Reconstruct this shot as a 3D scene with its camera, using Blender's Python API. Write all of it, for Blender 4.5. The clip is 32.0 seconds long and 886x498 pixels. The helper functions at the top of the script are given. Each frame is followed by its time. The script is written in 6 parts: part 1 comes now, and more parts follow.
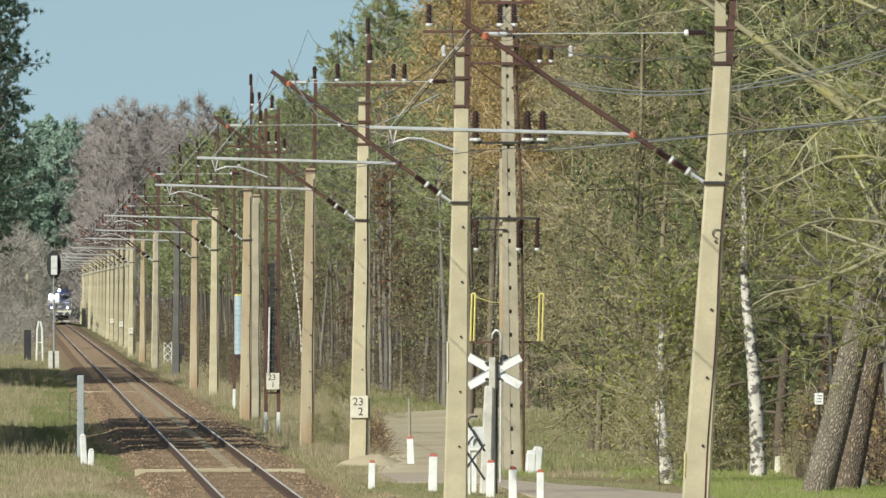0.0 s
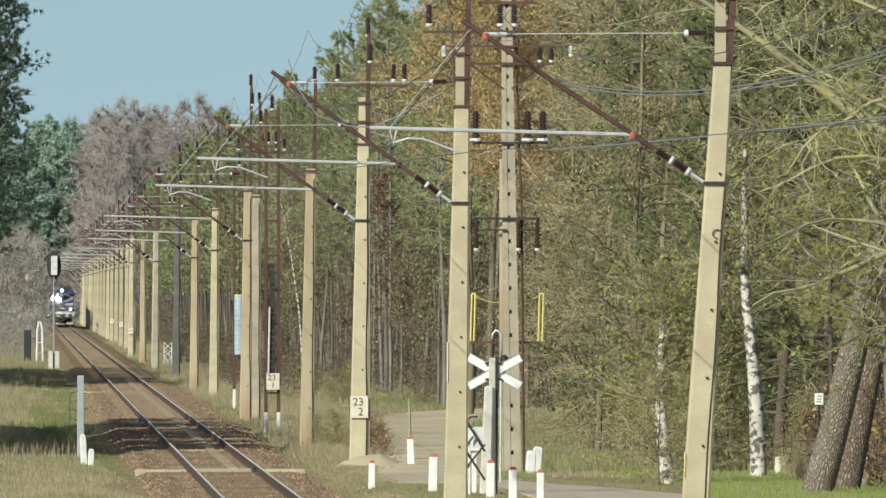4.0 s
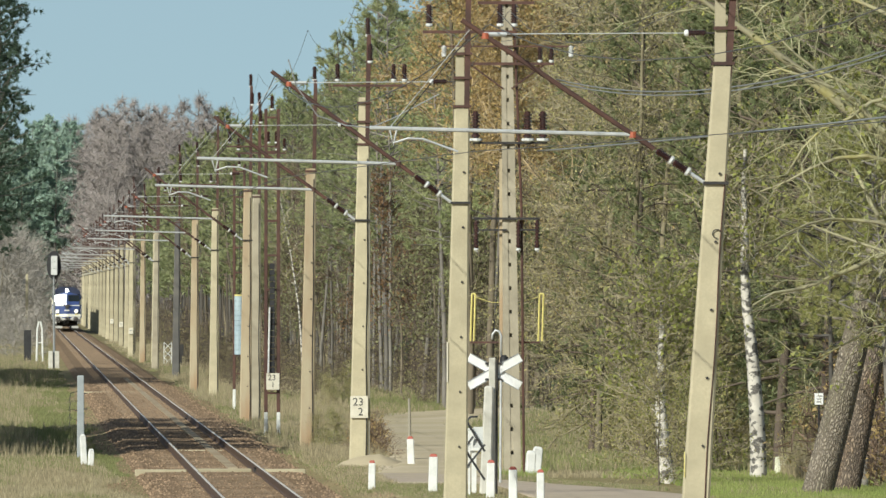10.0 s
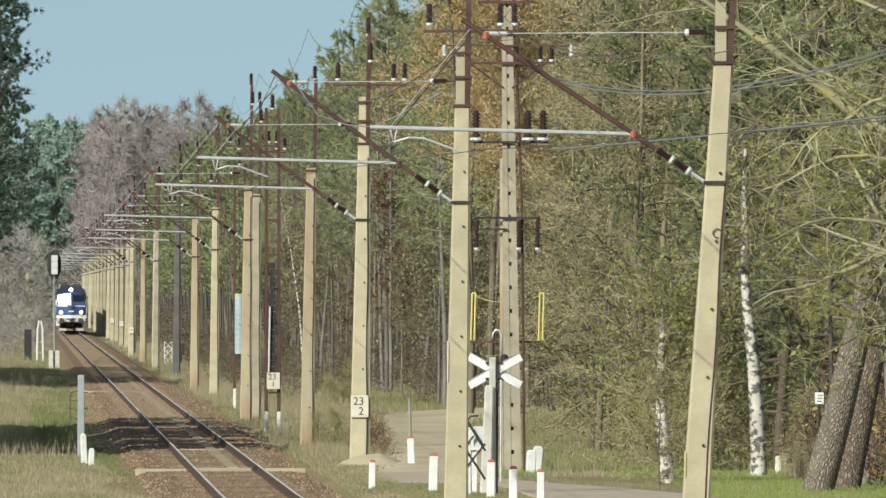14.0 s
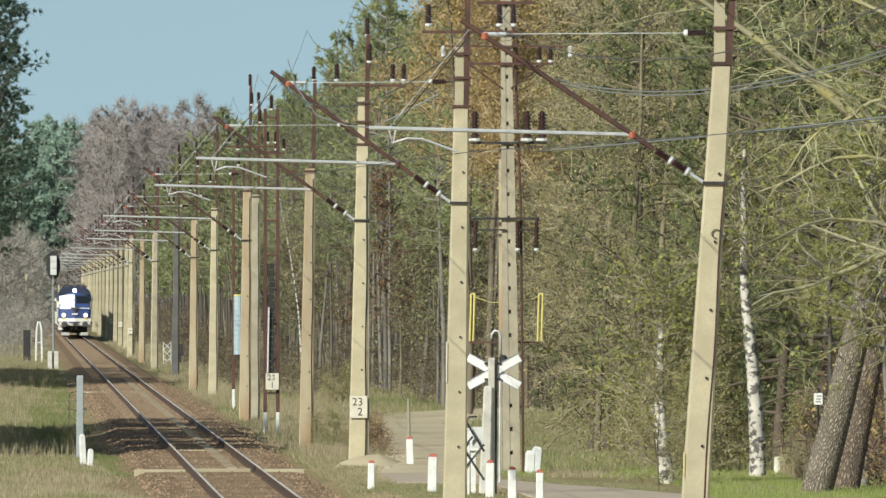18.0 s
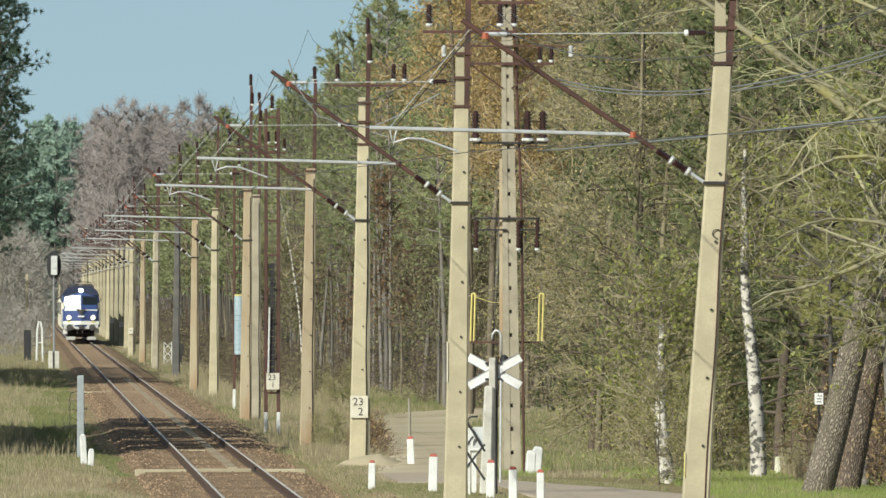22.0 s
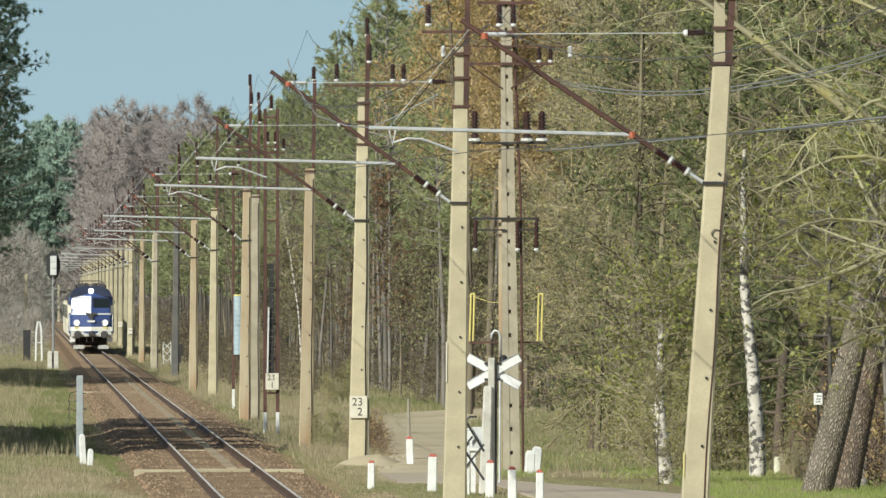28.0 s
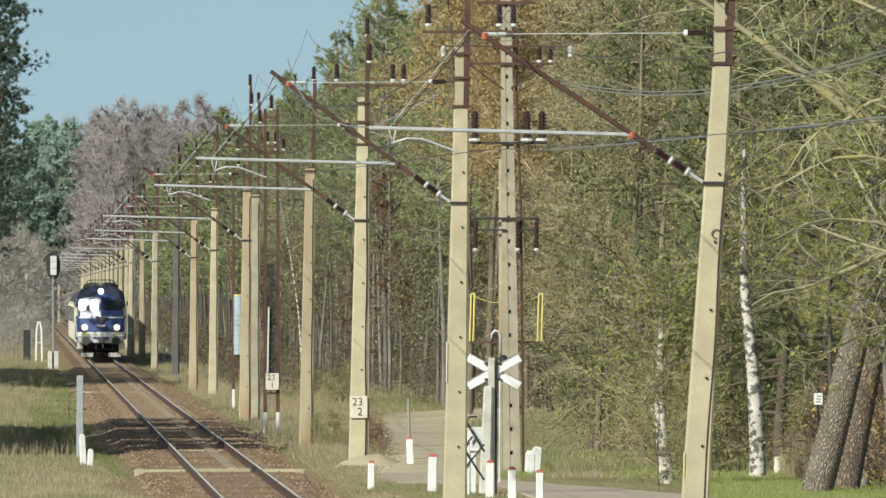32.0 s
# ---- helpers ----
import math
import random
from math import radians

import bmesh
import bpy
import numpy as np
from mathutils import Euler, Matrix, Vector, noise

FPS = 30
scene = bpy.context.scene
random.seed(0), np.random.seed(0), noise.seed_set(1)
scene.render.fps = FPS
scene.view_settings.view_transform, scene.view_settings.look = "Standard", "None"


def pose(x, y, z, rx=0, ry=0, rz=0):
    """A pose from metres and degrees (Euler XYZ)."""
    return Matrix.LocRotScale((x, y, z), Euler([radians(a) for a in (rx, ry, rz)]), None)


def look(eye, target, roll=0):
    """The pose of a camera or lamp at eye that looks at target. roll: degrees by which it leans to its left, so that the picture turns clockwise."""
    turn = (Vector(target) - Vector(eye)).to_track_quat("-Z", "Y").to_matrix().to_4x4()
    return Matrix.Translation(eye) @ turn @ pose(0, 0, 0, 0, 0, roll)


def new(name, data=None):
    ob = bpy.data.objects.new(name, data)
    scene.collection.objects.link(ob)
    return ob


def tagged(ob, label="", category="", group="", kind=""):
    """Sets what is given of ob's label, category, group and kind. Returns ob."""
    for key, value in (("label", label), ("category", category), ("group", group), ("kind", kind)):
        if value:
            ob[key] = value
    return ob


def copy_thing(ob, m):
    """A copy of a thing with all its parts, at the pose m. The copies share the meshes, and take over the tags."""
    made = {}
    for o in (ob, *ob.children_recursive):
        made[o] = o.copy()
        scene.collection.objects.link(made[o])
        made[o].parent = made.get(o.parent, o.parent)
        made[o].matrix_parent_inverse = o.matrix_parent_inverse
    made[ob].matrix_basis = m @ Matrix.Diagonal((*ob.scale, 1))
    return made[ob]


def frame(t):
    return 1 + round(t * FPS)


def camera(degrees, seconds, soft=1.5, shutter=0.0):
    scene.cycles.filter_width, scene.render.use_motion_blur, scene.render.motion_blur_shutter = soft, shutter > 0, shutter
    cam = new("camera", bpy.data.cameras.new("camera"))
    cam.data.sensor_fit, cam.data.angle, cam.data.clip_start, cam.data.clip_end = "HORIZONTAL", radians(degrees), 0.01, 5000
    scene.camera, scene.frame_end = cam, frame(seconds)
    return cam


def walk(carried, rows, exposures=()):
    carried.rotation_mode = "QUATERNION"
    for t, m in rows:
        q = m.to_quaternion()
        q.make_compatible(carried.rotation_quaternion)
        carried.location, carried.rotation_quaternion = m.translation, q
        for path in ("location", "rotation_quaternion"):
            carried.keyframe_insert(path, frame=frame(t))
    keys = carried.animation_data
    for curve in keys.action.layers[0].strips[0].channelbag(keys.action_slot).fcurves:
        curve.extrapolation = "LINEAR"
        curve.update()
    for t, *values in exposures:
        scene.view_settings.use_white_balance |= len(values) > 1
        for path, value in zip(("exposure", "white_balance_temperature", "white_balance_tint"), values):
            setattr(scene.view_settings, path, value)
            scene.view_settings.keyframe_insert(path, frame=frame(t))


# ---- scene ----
# ---- camera ----
F = 28000.0                     # focal length over the picture's unit
EYE = Vector((0.0, 0.0, 4.15))  # rail level is z = 0, the line runs along +y
cam = camera(2 * math.degrees(math.atan(784 / F)), 32.0, soft=1.5)


def aim(dx, dy):
    """Camera pose; dx, dy: small sway of the hand."""
    return look(EYE, EYE + Vector(((760.0 - dx) / F, 1.0, (62.0 + dy) / F)) * 100)


SWAY = [
        (0, 0.3, -0.2), (0.5, 0.1, 0), (1, 0.3, 0.2), (1.5, -0.2, 0.2), (2, 0.1, 0.2), (2.5, 0.1, 0.2), (3, 0.3, 0), (3.5, 0.4, 0.2), 
        (5.5, 0.4, 0.2), (6, 0.3, 0.2), (6.5, 0.6, 0.2), (7, 0.3, 0.2), (7.5, -0.2, 0.2), (8, -0.2, 0.2), (8.5, -0.9, 0.2), (9, 0.8, -1.2), 
        (9.5, 0.6, 0.2), (10, 0.3, 0.2), (10.5, 0.6, 0.2), (11, 0.6, -0.2), (11.5, 1, -0.3), (12, 1.5, -0.2), (12.5, 1.6, -0.2), (13, 1.6, -0.7), 
        (13.5, 1.1, -0.7), (14, 1, -1), (14.5, 0.8, 0.2), (16.5, 0.1, 0.2), (17, -0.9, -0.2), (17.5, -0.9, -0.5), (18, -0.9, 0.2), (18.5, 0.5, 0.2), 
        (19, -0.9, 0.2), (19.5, 0.5, 0.2), (20, -0.7, 0.2), (20.5, -0.6, 0), (21, 0.6, 0.2), (21.5, -0.4, -0.2), (22, 0.3, 0), (22.5, -0.6, -0.2), 
        (23, -0.1, 0.2), (23.5, 0.1, 0.2), (24, -0.1, 0), (24.5, 0.4, -0.2), (25, 0.6, -0.2), (25.5, 0.6, 0), (27.5, -1.4, -0.2), (28, -1.1, 0.2), 
        (28.5, -1.3, 0.2), (29, -0.9, 0.2), (29.5, -1.1, 0.2), (30, -0.9, 0.2), (30.5, -1.1, 0.2), (31, -0.9, 0.2), (31.5, -1.4, 0.2), (32, -0.9, 0.2)]
walk(cam, [(t, aim(dx, dy)) for t, dx, dy in SWAY], exposures=[(0, 0.20, 6500, 2.0), (32, 0.20, 6500, 2.0)])

# ---- light ----
TO_SUN = Vector((-0.50, -0.68, 0.50)).normalized()
SUN_ELEV = math.asin(TO_SUN.z)
SUN_AZ = math.atan2(TO_SUN.x, TO_SUN.y)
world = bpy.data.worlds.new("sky")
scene.world = world
world.use_nodes = True
wn = world.node_tree
sky = wn.nodes.new("ShaderNodeTexSky")
sky.sky_type, sky.sun_disc = "NISHITA", False
sky.sun_elevation, sky.sun_rotation = SUN_ELEV, SUN_AZ
sky.air_density, sky.dust_density, sky.ozone_density = 1.0, 0.8, 0.3
coord, lift = wn.nodes.new("ShaderNodeTexCoord"), wn.nodes.new("ShaderNodeVectorMath")
lift.operation, lift.inputs[1].default_value = "ADD", (0, 0, 0.13)  # clear air: the blue comes down to the treetops
wn.links.new(coord.outputs["Generated"], lift.inputs[0])
wn.links.new(lift.outputs[0], sky.inputs[0])
wn.links.new(sky.outputs[0], wn.nodes["Background"].inputs[0])
wn.nodes["Background"].inputs[1].default_value = 0.082
sun = new("sun", bpy.data.lights.new("sun", "SUN"))
sun.data.energy, sun.data.angle, sun.data.color = 4.2, radians(0.5), (1.0, 0.96, 0.90)
sun.matrix_world = look(TO_SUN * 50, (0, 0, 0))


# ---- the lie of the land ----
def gz(y):
    """Height of the verges' datum at the distance y: the land falls away slowly."""
    return -1.2e-7 * y * y


def sink(y):
    """How far the track lies in a shallow cut, below the verges."""
    u = max(0.0, min(1.0, (y - 400) / 450))
    return 0.15 * u * u * (3 - 2 * u)


def rail_z(y):
    return gz(y) - sink(y)


def tx(y):
    """Centre of the track: nearly straight, with a right-hand curve at the near end."""
    return 4.82 + 1.3e-7 * y * y + 1.13 * sink(y) + (max(0.0, 312 - y) ** 2) / 2556


def cross(dx):
    """Height of the ground beside the track, by the distance from its centre."""
    a = abs(dx)
    h = -0.28 if a < 1.9 else -0.28 - 0.22 * min(1.0, (a - 1.9) / 1.3)
    if dx > 9:
        h += 0.25 * min(1.0, (dx - 9) / 8)
    if dx < -4:
        h += 0.02 * (-4 - dx)
    return max(-0.6, min(h, 2.0))


# ---- mesh helpers ----
class Shape:
    """Vertices and faces under construction."""

    def __init__(self):
        self.v, self.f = [], []

    def add(self, v, f):
        n = len(self.v)
        self.v += [tuple(p) for p in v]
        self.f += [tuple(n + i for i in q) for q in f]
        return self

    def box(self, x, y, z, sx, sy, sz, top=1.0, m=None):
        """A box about (x, y) that stands on z; top: taper."""
        v = []
        for k, t in ((0, 1.0), (1, top)):
            for a, b in ((-1, -1), (1, -1), (1, 1), (-1, 1)):
                v.append(Vector((x + a * sx / 2 * t, y + b * sy / 2 * t, z + k * sz)))
        if m is not None:
            v = [m @ p for p in v]
        return self.add(v, [(3, 2, 1, 0), (4, 5, 6, 7), (0, 1, 5, 4), (1, 2, 6, 5), (2, 3, 7, 6), (3, 0, 4, 7)])

    def prism(self, outline, y0, y1):
        """An outline in x, z drawn out along y."""
        n = len(outline)
        v = [(x, y0, z) for x, z in outline] + [(x, y1, z) for x, z in outline]
        f = [(i, (i + 1) % n, n + (i + 1) % n, n + i) for i in range(n)]
        return self.add(v, f + [tuple(range(n))[::-1], tuple(range(n, 2 * n))])

    def tube(self, pts, r, n=6):
        """A tube along points; r: a radius or one for each point."""
        pts = [Vector(p) for p in pts]
        rs = r if isinstance(r, (list, tuple)) else [r] * len(pts)
        v, f = [], []
        for i, p in enumerate(pts):
            d = (pts[min(i + 1, len(pts) - 1)] - pts[max(i - 1, 0)]).normalized()
            u = d.cross(Vector((0.31, 0.95, 0.1)) if abs(d.y) < 0.8 else Vector((0, 0.1, 1))).normalized()
            w = d.cross(u)
            for k in range(n):
                a = 2 * math.pi * (k + 0.5) / n
                v.append(p + (u * math.cos(a) + w * math.sin(a)) * rs[i])
        for i in range(len(pts) - 1):
            for k in range(n):
                a, b = i * n + k, i * n + (k + 1) % n
                f.append((a, b, b + n, a + n))
        f += [tuple(range(n))[::-1], tuple(range(len(v) - n, len(v)))]
        return self.add(v, f)

    def lathe(self, prof, n=10, m=None):
        """A turned form about z; prof: radius, height."""
        v, f = [], []
        for r, z in prof:
            for k in range(n):
                a = 2 * math.pi * k / n
                v.append(Vector((r * math.cos(a), r * math.sin(a), z)))
        for i in range(len(prof) - 1):
            for k in range(n):
                a, b = i * n + k, i * n + (k + 1) % n
                f.append((a, b, b + n, a + n))
        f += [tuple(range(n))[::-1], tuple(range(len(v) - n, len(v)))]
        if m is not None:
            v = [m @ p for p in v]
        return self.add(v, f)


def mesh_of(name, shape, material, bevel=0.0, smooth=False):
    me = bpy.data.meshes.new(name)
    me.from_pydata(shape.v, [], shape.f)
    if bevel:
        bm = bmesh.new()
        bm.from_mesh(me)
        bmesh.ops.recalc_face_normals(bm, faces=bm.faces)
        edges = [e for e in bm.edges if e.is_manifold and e.calc_face_angle(0) > 0.6]
        bmesh.ops.bevel(bm, geom=edges, offset=bevel, segments=1, affect="EDGES", clamp_overlap=True)
        bm.to_mesh(me)
        bm.free()
    me.materials.append(material)
    if smooth:
        me.polygons.foreach_set("use_smooth", [True] * len(me.polygons))
    me.update()
    return me


def part(name, shape, material, parent=None, label="", bevel=0.0, smooth=False):
    """Links a shape as one mesh object under a thing or a part."""
    ob = new(name, mesh_of(name, shape, material, bevel, smooth))
    ob.parent = parent
    return tagged(ob, label)


def thing(name, m, label, category, group="", kind=""):
    """An Empty at the base of a thing."""
    ob = new(name)
    ob.empty_display_size = 0.2
    ob.matrix_basis = m
    return tagged(ob, label, category, group, kind)


def quads(name, v, f, material):
    """A mesh from arrays: v (n, 3), f (m, 4)."""
    me = bpy.data.meshes.new(name)
    v, f = np.asarray(v, dtype=np.float32), np.asarray(f, dtype=np.int32)
    me.vertices.add(len(v))
    me.vertices.foreach_set("co", v.ravel())
    k = f.shape[1]
    me.loops.add(f.size)
    me.loops.foreach_set("vertex_index", f.ravel())
    me.polygons.add(len(f))
    me.polygons.foreach_set("loop_start", np.arange(0, f.size, k, dtype=np.int32))
    me.update(calc_edges=True)
    me.materials.append(material)
    return me


# ---- materials ----
def surf(name, c1, c2, scale=3.0, rough=0.8, bump=0.0, metal=0.0, c3=None, scale3=0.4, grain=40.0, edges=(0.35, 0.65), edges3=(0.5, 0.7),
         island=0.0, each=0.0, stretch=(1, 1, 1), translucent=0.0, spec=0.5):
    """A surface of two colours mixed by noise, a third in patches, and fine relief."""
    m = bpy.data.materials.new(name)
    m.use_nodes = True
    nt = m.node_tree
    b = nt.nodes["Principled BSDF"]
    co = nt.nodes.new("ShaderNodeTexCoord")
    mp = nt.nodes.new("ShaderNodeMapping")
    mp.inputs["Scale"].default_value = stretch
    nt.links.new(co.outputs["Object"], mp.inputs[0])

    def noise_node(s, detail=4.0):
        n = nt.nodes.new("ShaderNodeTexNoise")
        n.inputs["Scale"].default_value, n.inputs["Detail"].default_value = s, detail
        nt.links.new(mp.outputs[0], n.inputs["Vector"])
        return n.outputs["Fac"]

    def ramp(fac, a, z):
        r = nt.nodes.new("ShaderNodeMapRange")
        r.inputs["From Min"].default_value, r.inputs["From Max"].default_value = a, z
        nt.links.new(fac, r.inputs["Value"])
        return r.outputs[0]

    def mix(fac, a, z, how="MIX"):
        x = nt.nodes.new("ShaderNodeMix")
        x.data_type, x.blend_type = "RGBA", how
        for sock, val in ((x.inputs["Factor"], fac), (x.inputs["A"], a), (x.inputs["B"], z)):
            if isinstance(val, (int, float)):
                sock.default_value = val
            elif isinstance(val, tuple):
                sock.default_value = (*val, 1.0)
            else:
                nt.links.new(val, sock)
        return x.outputs["Result"]

    col = mix(ramp(noise_node(scale), *edges), c1, c2)
    if c3:
        col = mix(ramp(noise_node(scale3, 3.0), *edges3), col, c3)
    if grain:
        g = ramp(noise_node(grain, 2.0), 0.3, 0.7)
        dark = tuple(0.72 * a for a in c1)
        col = mix(mix(0.35, (0, 0, 0), g), col, dark, "MIX")
    for amount, node, sock in ((island, "ShaderNodeNewGeometry", "Random Per Island"), (each, "ShaderNodeObjectInfo", "Random")):
        if amount:
            src = nt.nodes.new(node).outputs[sock]
            r = nt.nodes.new("ShaderNodeMapRange")
            r.inputs["To Min"].default_value, r.inputs["To Max"].default_value = 1 - amount, 1 + amount
            nt.links.new(src, r.inputs["Value"])
            h = nt.nodes.new("ShaderNodeHueSaturation")
            h.inputs["Saturation"].default_value = 1.0
            nt.links.new(r.outputs[0], h.inputs["Value"])
            nt.links.new(col, h.inputs["Color"])
            col = h.outputs[0]
    nt.links.new(col, b.inputs["Base Color"])
    b.inputs["Roughness"].default_value, b.inputs["Metallic"].default_value = rough, metal
    b.inputs["Specular IOR Level"].default_value = spec
    if bump:
        bp = nt.nodes.new("ShaderNodeBump")
        bp.inputs["Strength"].default_value, bp.inputs["Distance"].default_value = bump, 0.02
        nt.links.new(noise_node(grain or scale * 6, 3.0), bp.inputs["Height"])
        nt.links.new(bp.outputs[0], b.inputs["Normal"])
    if translucent:
        tr = nt.nodes.new("ShaderNodeBsdfTranslucent")
        nt.links.new(col, tr.inputs["Color"])
        ms = nt.nodes.new("ShaderNodeMixShader")
        ms.inputs[0].default_value = translucent
        nt.links.new(b.outputs[0], ms.inputs[1])
        nt.links.new(tr.outputs[0], ms.inputs[2])
        nt.links.new(ms.outputs[0], nt.nodes["Material Output"].inputs[0])
    return m


def glow(name, colour, strength):
    m = bpy.data.materials.new(name)
    m.use_nodes = True
    b = m.node_tree.nodes["Principled BSDF"]
    b.inputs["Base Color"].default_value = (*colour, 1)
    b.inputs["Emission Color"].default_value = (*colour, 1)
    b.inputs["Emission Strength"].default_value = strength
    return m


CONCRETE = surf("pale concrete", (0.52, 0.46, 0.31), (0.42, 0.37, 0.25), 2.4, 0.9, 0.25, c3=(0.37, 0.32, 0.21), scale3=0.9, edges3=(0.52, 0.75), grain=24, each=0.16)
CONCRETE_GREY = surf("weathered grey concrete", (0.36, 0.33, 0.26), (0.27, 0.25, 0.20), 2.2, 0.9, 0.4, c3=(0.22, 0.20, 0.15), scale3=0.8, grain=28)
# Dark grey all over, for a single mast.
CONCRETE_DARK = surf("dark damp concrete", (0.15, 0.145, 0.135), (0.11, 0.105, 0.10), 2.2, 0.9, 0.4, c3=(0.20, 0.18, 0.15), scale3=0.8, grain=28)
CONCRETE_POLE = surf("grey-tan spun concrete", (0.44, 0.39, 0.29), (0.34, 0.30, 0.22), 2.2, 0.9, 0.4, c3=(0.25, 0.22, 0.16), scale3=1.2, grain=28)
CONCRETE_RUSTY = surf("rust-stained concrete", (0.47, 0.40, 0.27), (0.40, 0.30, 0.19), 1.2, 0.9, 0.4, c3=(0.36, 0.19, 0.09), scale3=0.55, edges3=(0.50, 0.75), grain=30, stretch=(2.5, 2.5, 0.5))
CONCRETE_WHITE = surf("whitewashed concrete", (0.80, 0.80, 0.76), (0.66, 0.66, 0.62), 5.0, 0.85, 0.3, grain=50, c3=(0.45, 0.44, 0.38), scale3=2.2, edges3=(0.6, 0.75))
RED_PAINT = surf("faded red paint", (0.52, 0.12, 0.08), (0.40, 0.12, 0.09), 9.0, 0.7, 0.2, grain=60)
WHITE_PAINT = surf("white enamel", (0.80, 0.80, 0.78), (0.70, 0.70, 0.67), 4.0, 0.45, 0.05, grain=0)
BLACK_PAINT = surf("black paint", (0.018, 0.018, 0.02), (0.03, 0.03, 0.03), 5.0, 0.55, grain=0)
RUST = surf("rusty red-brown steel", (0.075, 0.038, 0.03), (0.125, 0.058, 0.04), 3.0, 0.75, 0.3, c3=(0.05, 0.025, 0.02), scale3=1.1, grain=45)
RED_CLAMP = surf("orange-red oxide paint", (0.42, 0.11, 0.05), (0.30, 0.08, 0.045), 8.0, 0.6, grain=0)
GALV = surf("galvanised tube", (0.62, 0.63, 0.62), (0.50, 0.51, 0.50), 5.0, 0.42, 0.05, 0.35, grain=0)
DULL_TUBE = surf("dull weathered tube", (0.30, 0.27, 0.235), (0.22, 0.20, 0.18), 5.0, 0.6, 0.05, 0.2, grain=0)
DARK_STEEL = surf("dark weathered steel", (0.035, 0.033, 0.035), (0.06, 0.055, 0.05), 4.0, 0.6, 0.2, 0.4, grain=30)
WIRE = surf("weathered copper wire", (0.10, 0.095, 0.09), (0.16, 0.15, 0.14), 6.0, 0.5, metal=0.6, grain=0)
CABLE = surf("grey cable sheath", (0.20, 0.21, 0.21), (0.28, 0.29, 0.29), 3.0, 0.5, grain=0)
PORCELAIN = surf("brown glazed porcelain", (0.035, 0.016, 0.014), (0.06, 0.025, 0.02), 8.0, 0.18, grain=0)
PORCELAIN_WHITE = surf("white glazed porcelain", (0.75, 0.75, 0.73), (0.62, 0.62, 0.60), 9.0, 0.2, grain=0)
YELLOW_PAINT = surf("yellow paint", (0.74, 0.65, 0.22), (0.60, 0.51, 0.18), 6.0, 0.5, grain=40)
WEIGHT_BLUE = surf("pale blue-grey painted weights", (0.40, 0.50, 0.54), (0.32, 0.41, 0.46), 5.0, 0.6, grain=30)
RAIL_SIDE = surf("brown rusty rail", (0.10, 0.065, 0.045), (0.14, 0.09, 0.065), 4.0, 0.7, 0.2, 0.3, grain=30)
# Pale and barely metallic: the rails' glint is put into the base colour.
RAIL_TOP = surf("polished rail head", (0.80, 0.74, 0.64), (0.66, 0.60, 0.51), 3.0, 0.45, 0.0, 0.1, grain=0, stretch=(1, 0.05, 1))
SLEEPER = surf("grey-brown oiled sleeper", (0.24, 0.17, 0.11), (0.31, 0.24, 0.17), 5.0, 0.9, 0.4, grain=30, each=0.25, spec=0.05)
BALLAST = surf("rust-stained ballast", (0.295, 0.203, 0.125), (0.200, 0.139, 0.090), 2.5, 0.95, 0.8, c3=(0.30, 0.22, 0.14), scale3=0.5, grain=14, spec=0.05)
STONE = surf("ballast stones", (0.36, 0.250, 0.158), (0.25, 0.176, 0.116), 3.0, 0.95, grain=0, island=0.55, spec=0.05)
GROUND = surf("forest and verge soil with dry grass", (0.31, 0.26, 0.14), (0.23, 0.20, 0.095), 0.30, 0.95, 0.8, c3=(0.36, 0.28, 0.15), scale3=0.05, grain=6, spec=0.05)
GRASS_DRY = surf("dry straw grass", (0.405, 0.35, 0.225), (0.315, 0.265, 0.16), 0.5, 0.9, grain=0, island=0.35, translucent=0.3)
GRASS_LUSH = surf("lush spring grass", (0.27, 0.34, 0.09), (0.34, 0.37, 0.13), 0.4, 0.85, grain=0, island=0.3, translucent=0.4)
GRASS_GREEN = surf("fresh green grass", (0.195, 0.222, 0.082), (0.255, 0.258, 0.115), 0.4, 0.85, grain=0, island=0.35, translucent=0.35)
COVER = surf("worn brown concrete cover", (0.48, 0.40, 0.28), (0.36, 0.29, 0.20), 0.8, 0.95, 0.3, c3=(0.30, 0.21, 0.13), scale3=0.25, grain=14, spec=0.05)
SAND = surf("pale sand", (0.62, 0.525, 0.365), (0.48, 0.40, 0.275), 0.5, 0.95, 0.6, c3=(0.50, 0.42, 0.26), scale3=0.12, grain=5, spec=0.05)
ROAD = surf("pinkish-tan gravel road", (0.55, 0.455, 0.355), (0.44, 0.365, 0.285), 0.9, 0.95, 0.1, c3=(0.52, 0.44, 0.30), scale3=0.12, grain=9, spec=0.05)
BARK_PINE = surf("pine bark", (0.205, 0.188, 0.162), (0.12, 0.11, 0.098), 3.0, 0.95, 0.9, c3=(0.19, 0.145, 0.105), scale3=0.5, grain=14, stretch=(1, 1, 0.35), each=0.45)
BARK_GREY = surf("grey-brown bark", (0.20, 0.165, 0.115), (0.12, 0.10, 0.07), 3.0, 0.95, 0.8, c3=(0.19, 0.19, 0.10), scale3=0.5, grain=16, stretch=(1, 1, 0.4), each=0.2)
TWIG = surf("yellow-grey twigs with lichen", (0.35, 0.305, 0.195), (0.245, 0.21, 0.14), 1.2, 0.9, grain=0, island=0.3)
TWIG_BROWN = surf("brown bare twigs", (0.20, 0.135, 0.09), (0.14, 0.10, 0.075), 1.2, 0.9, grain=0, island=0.3)
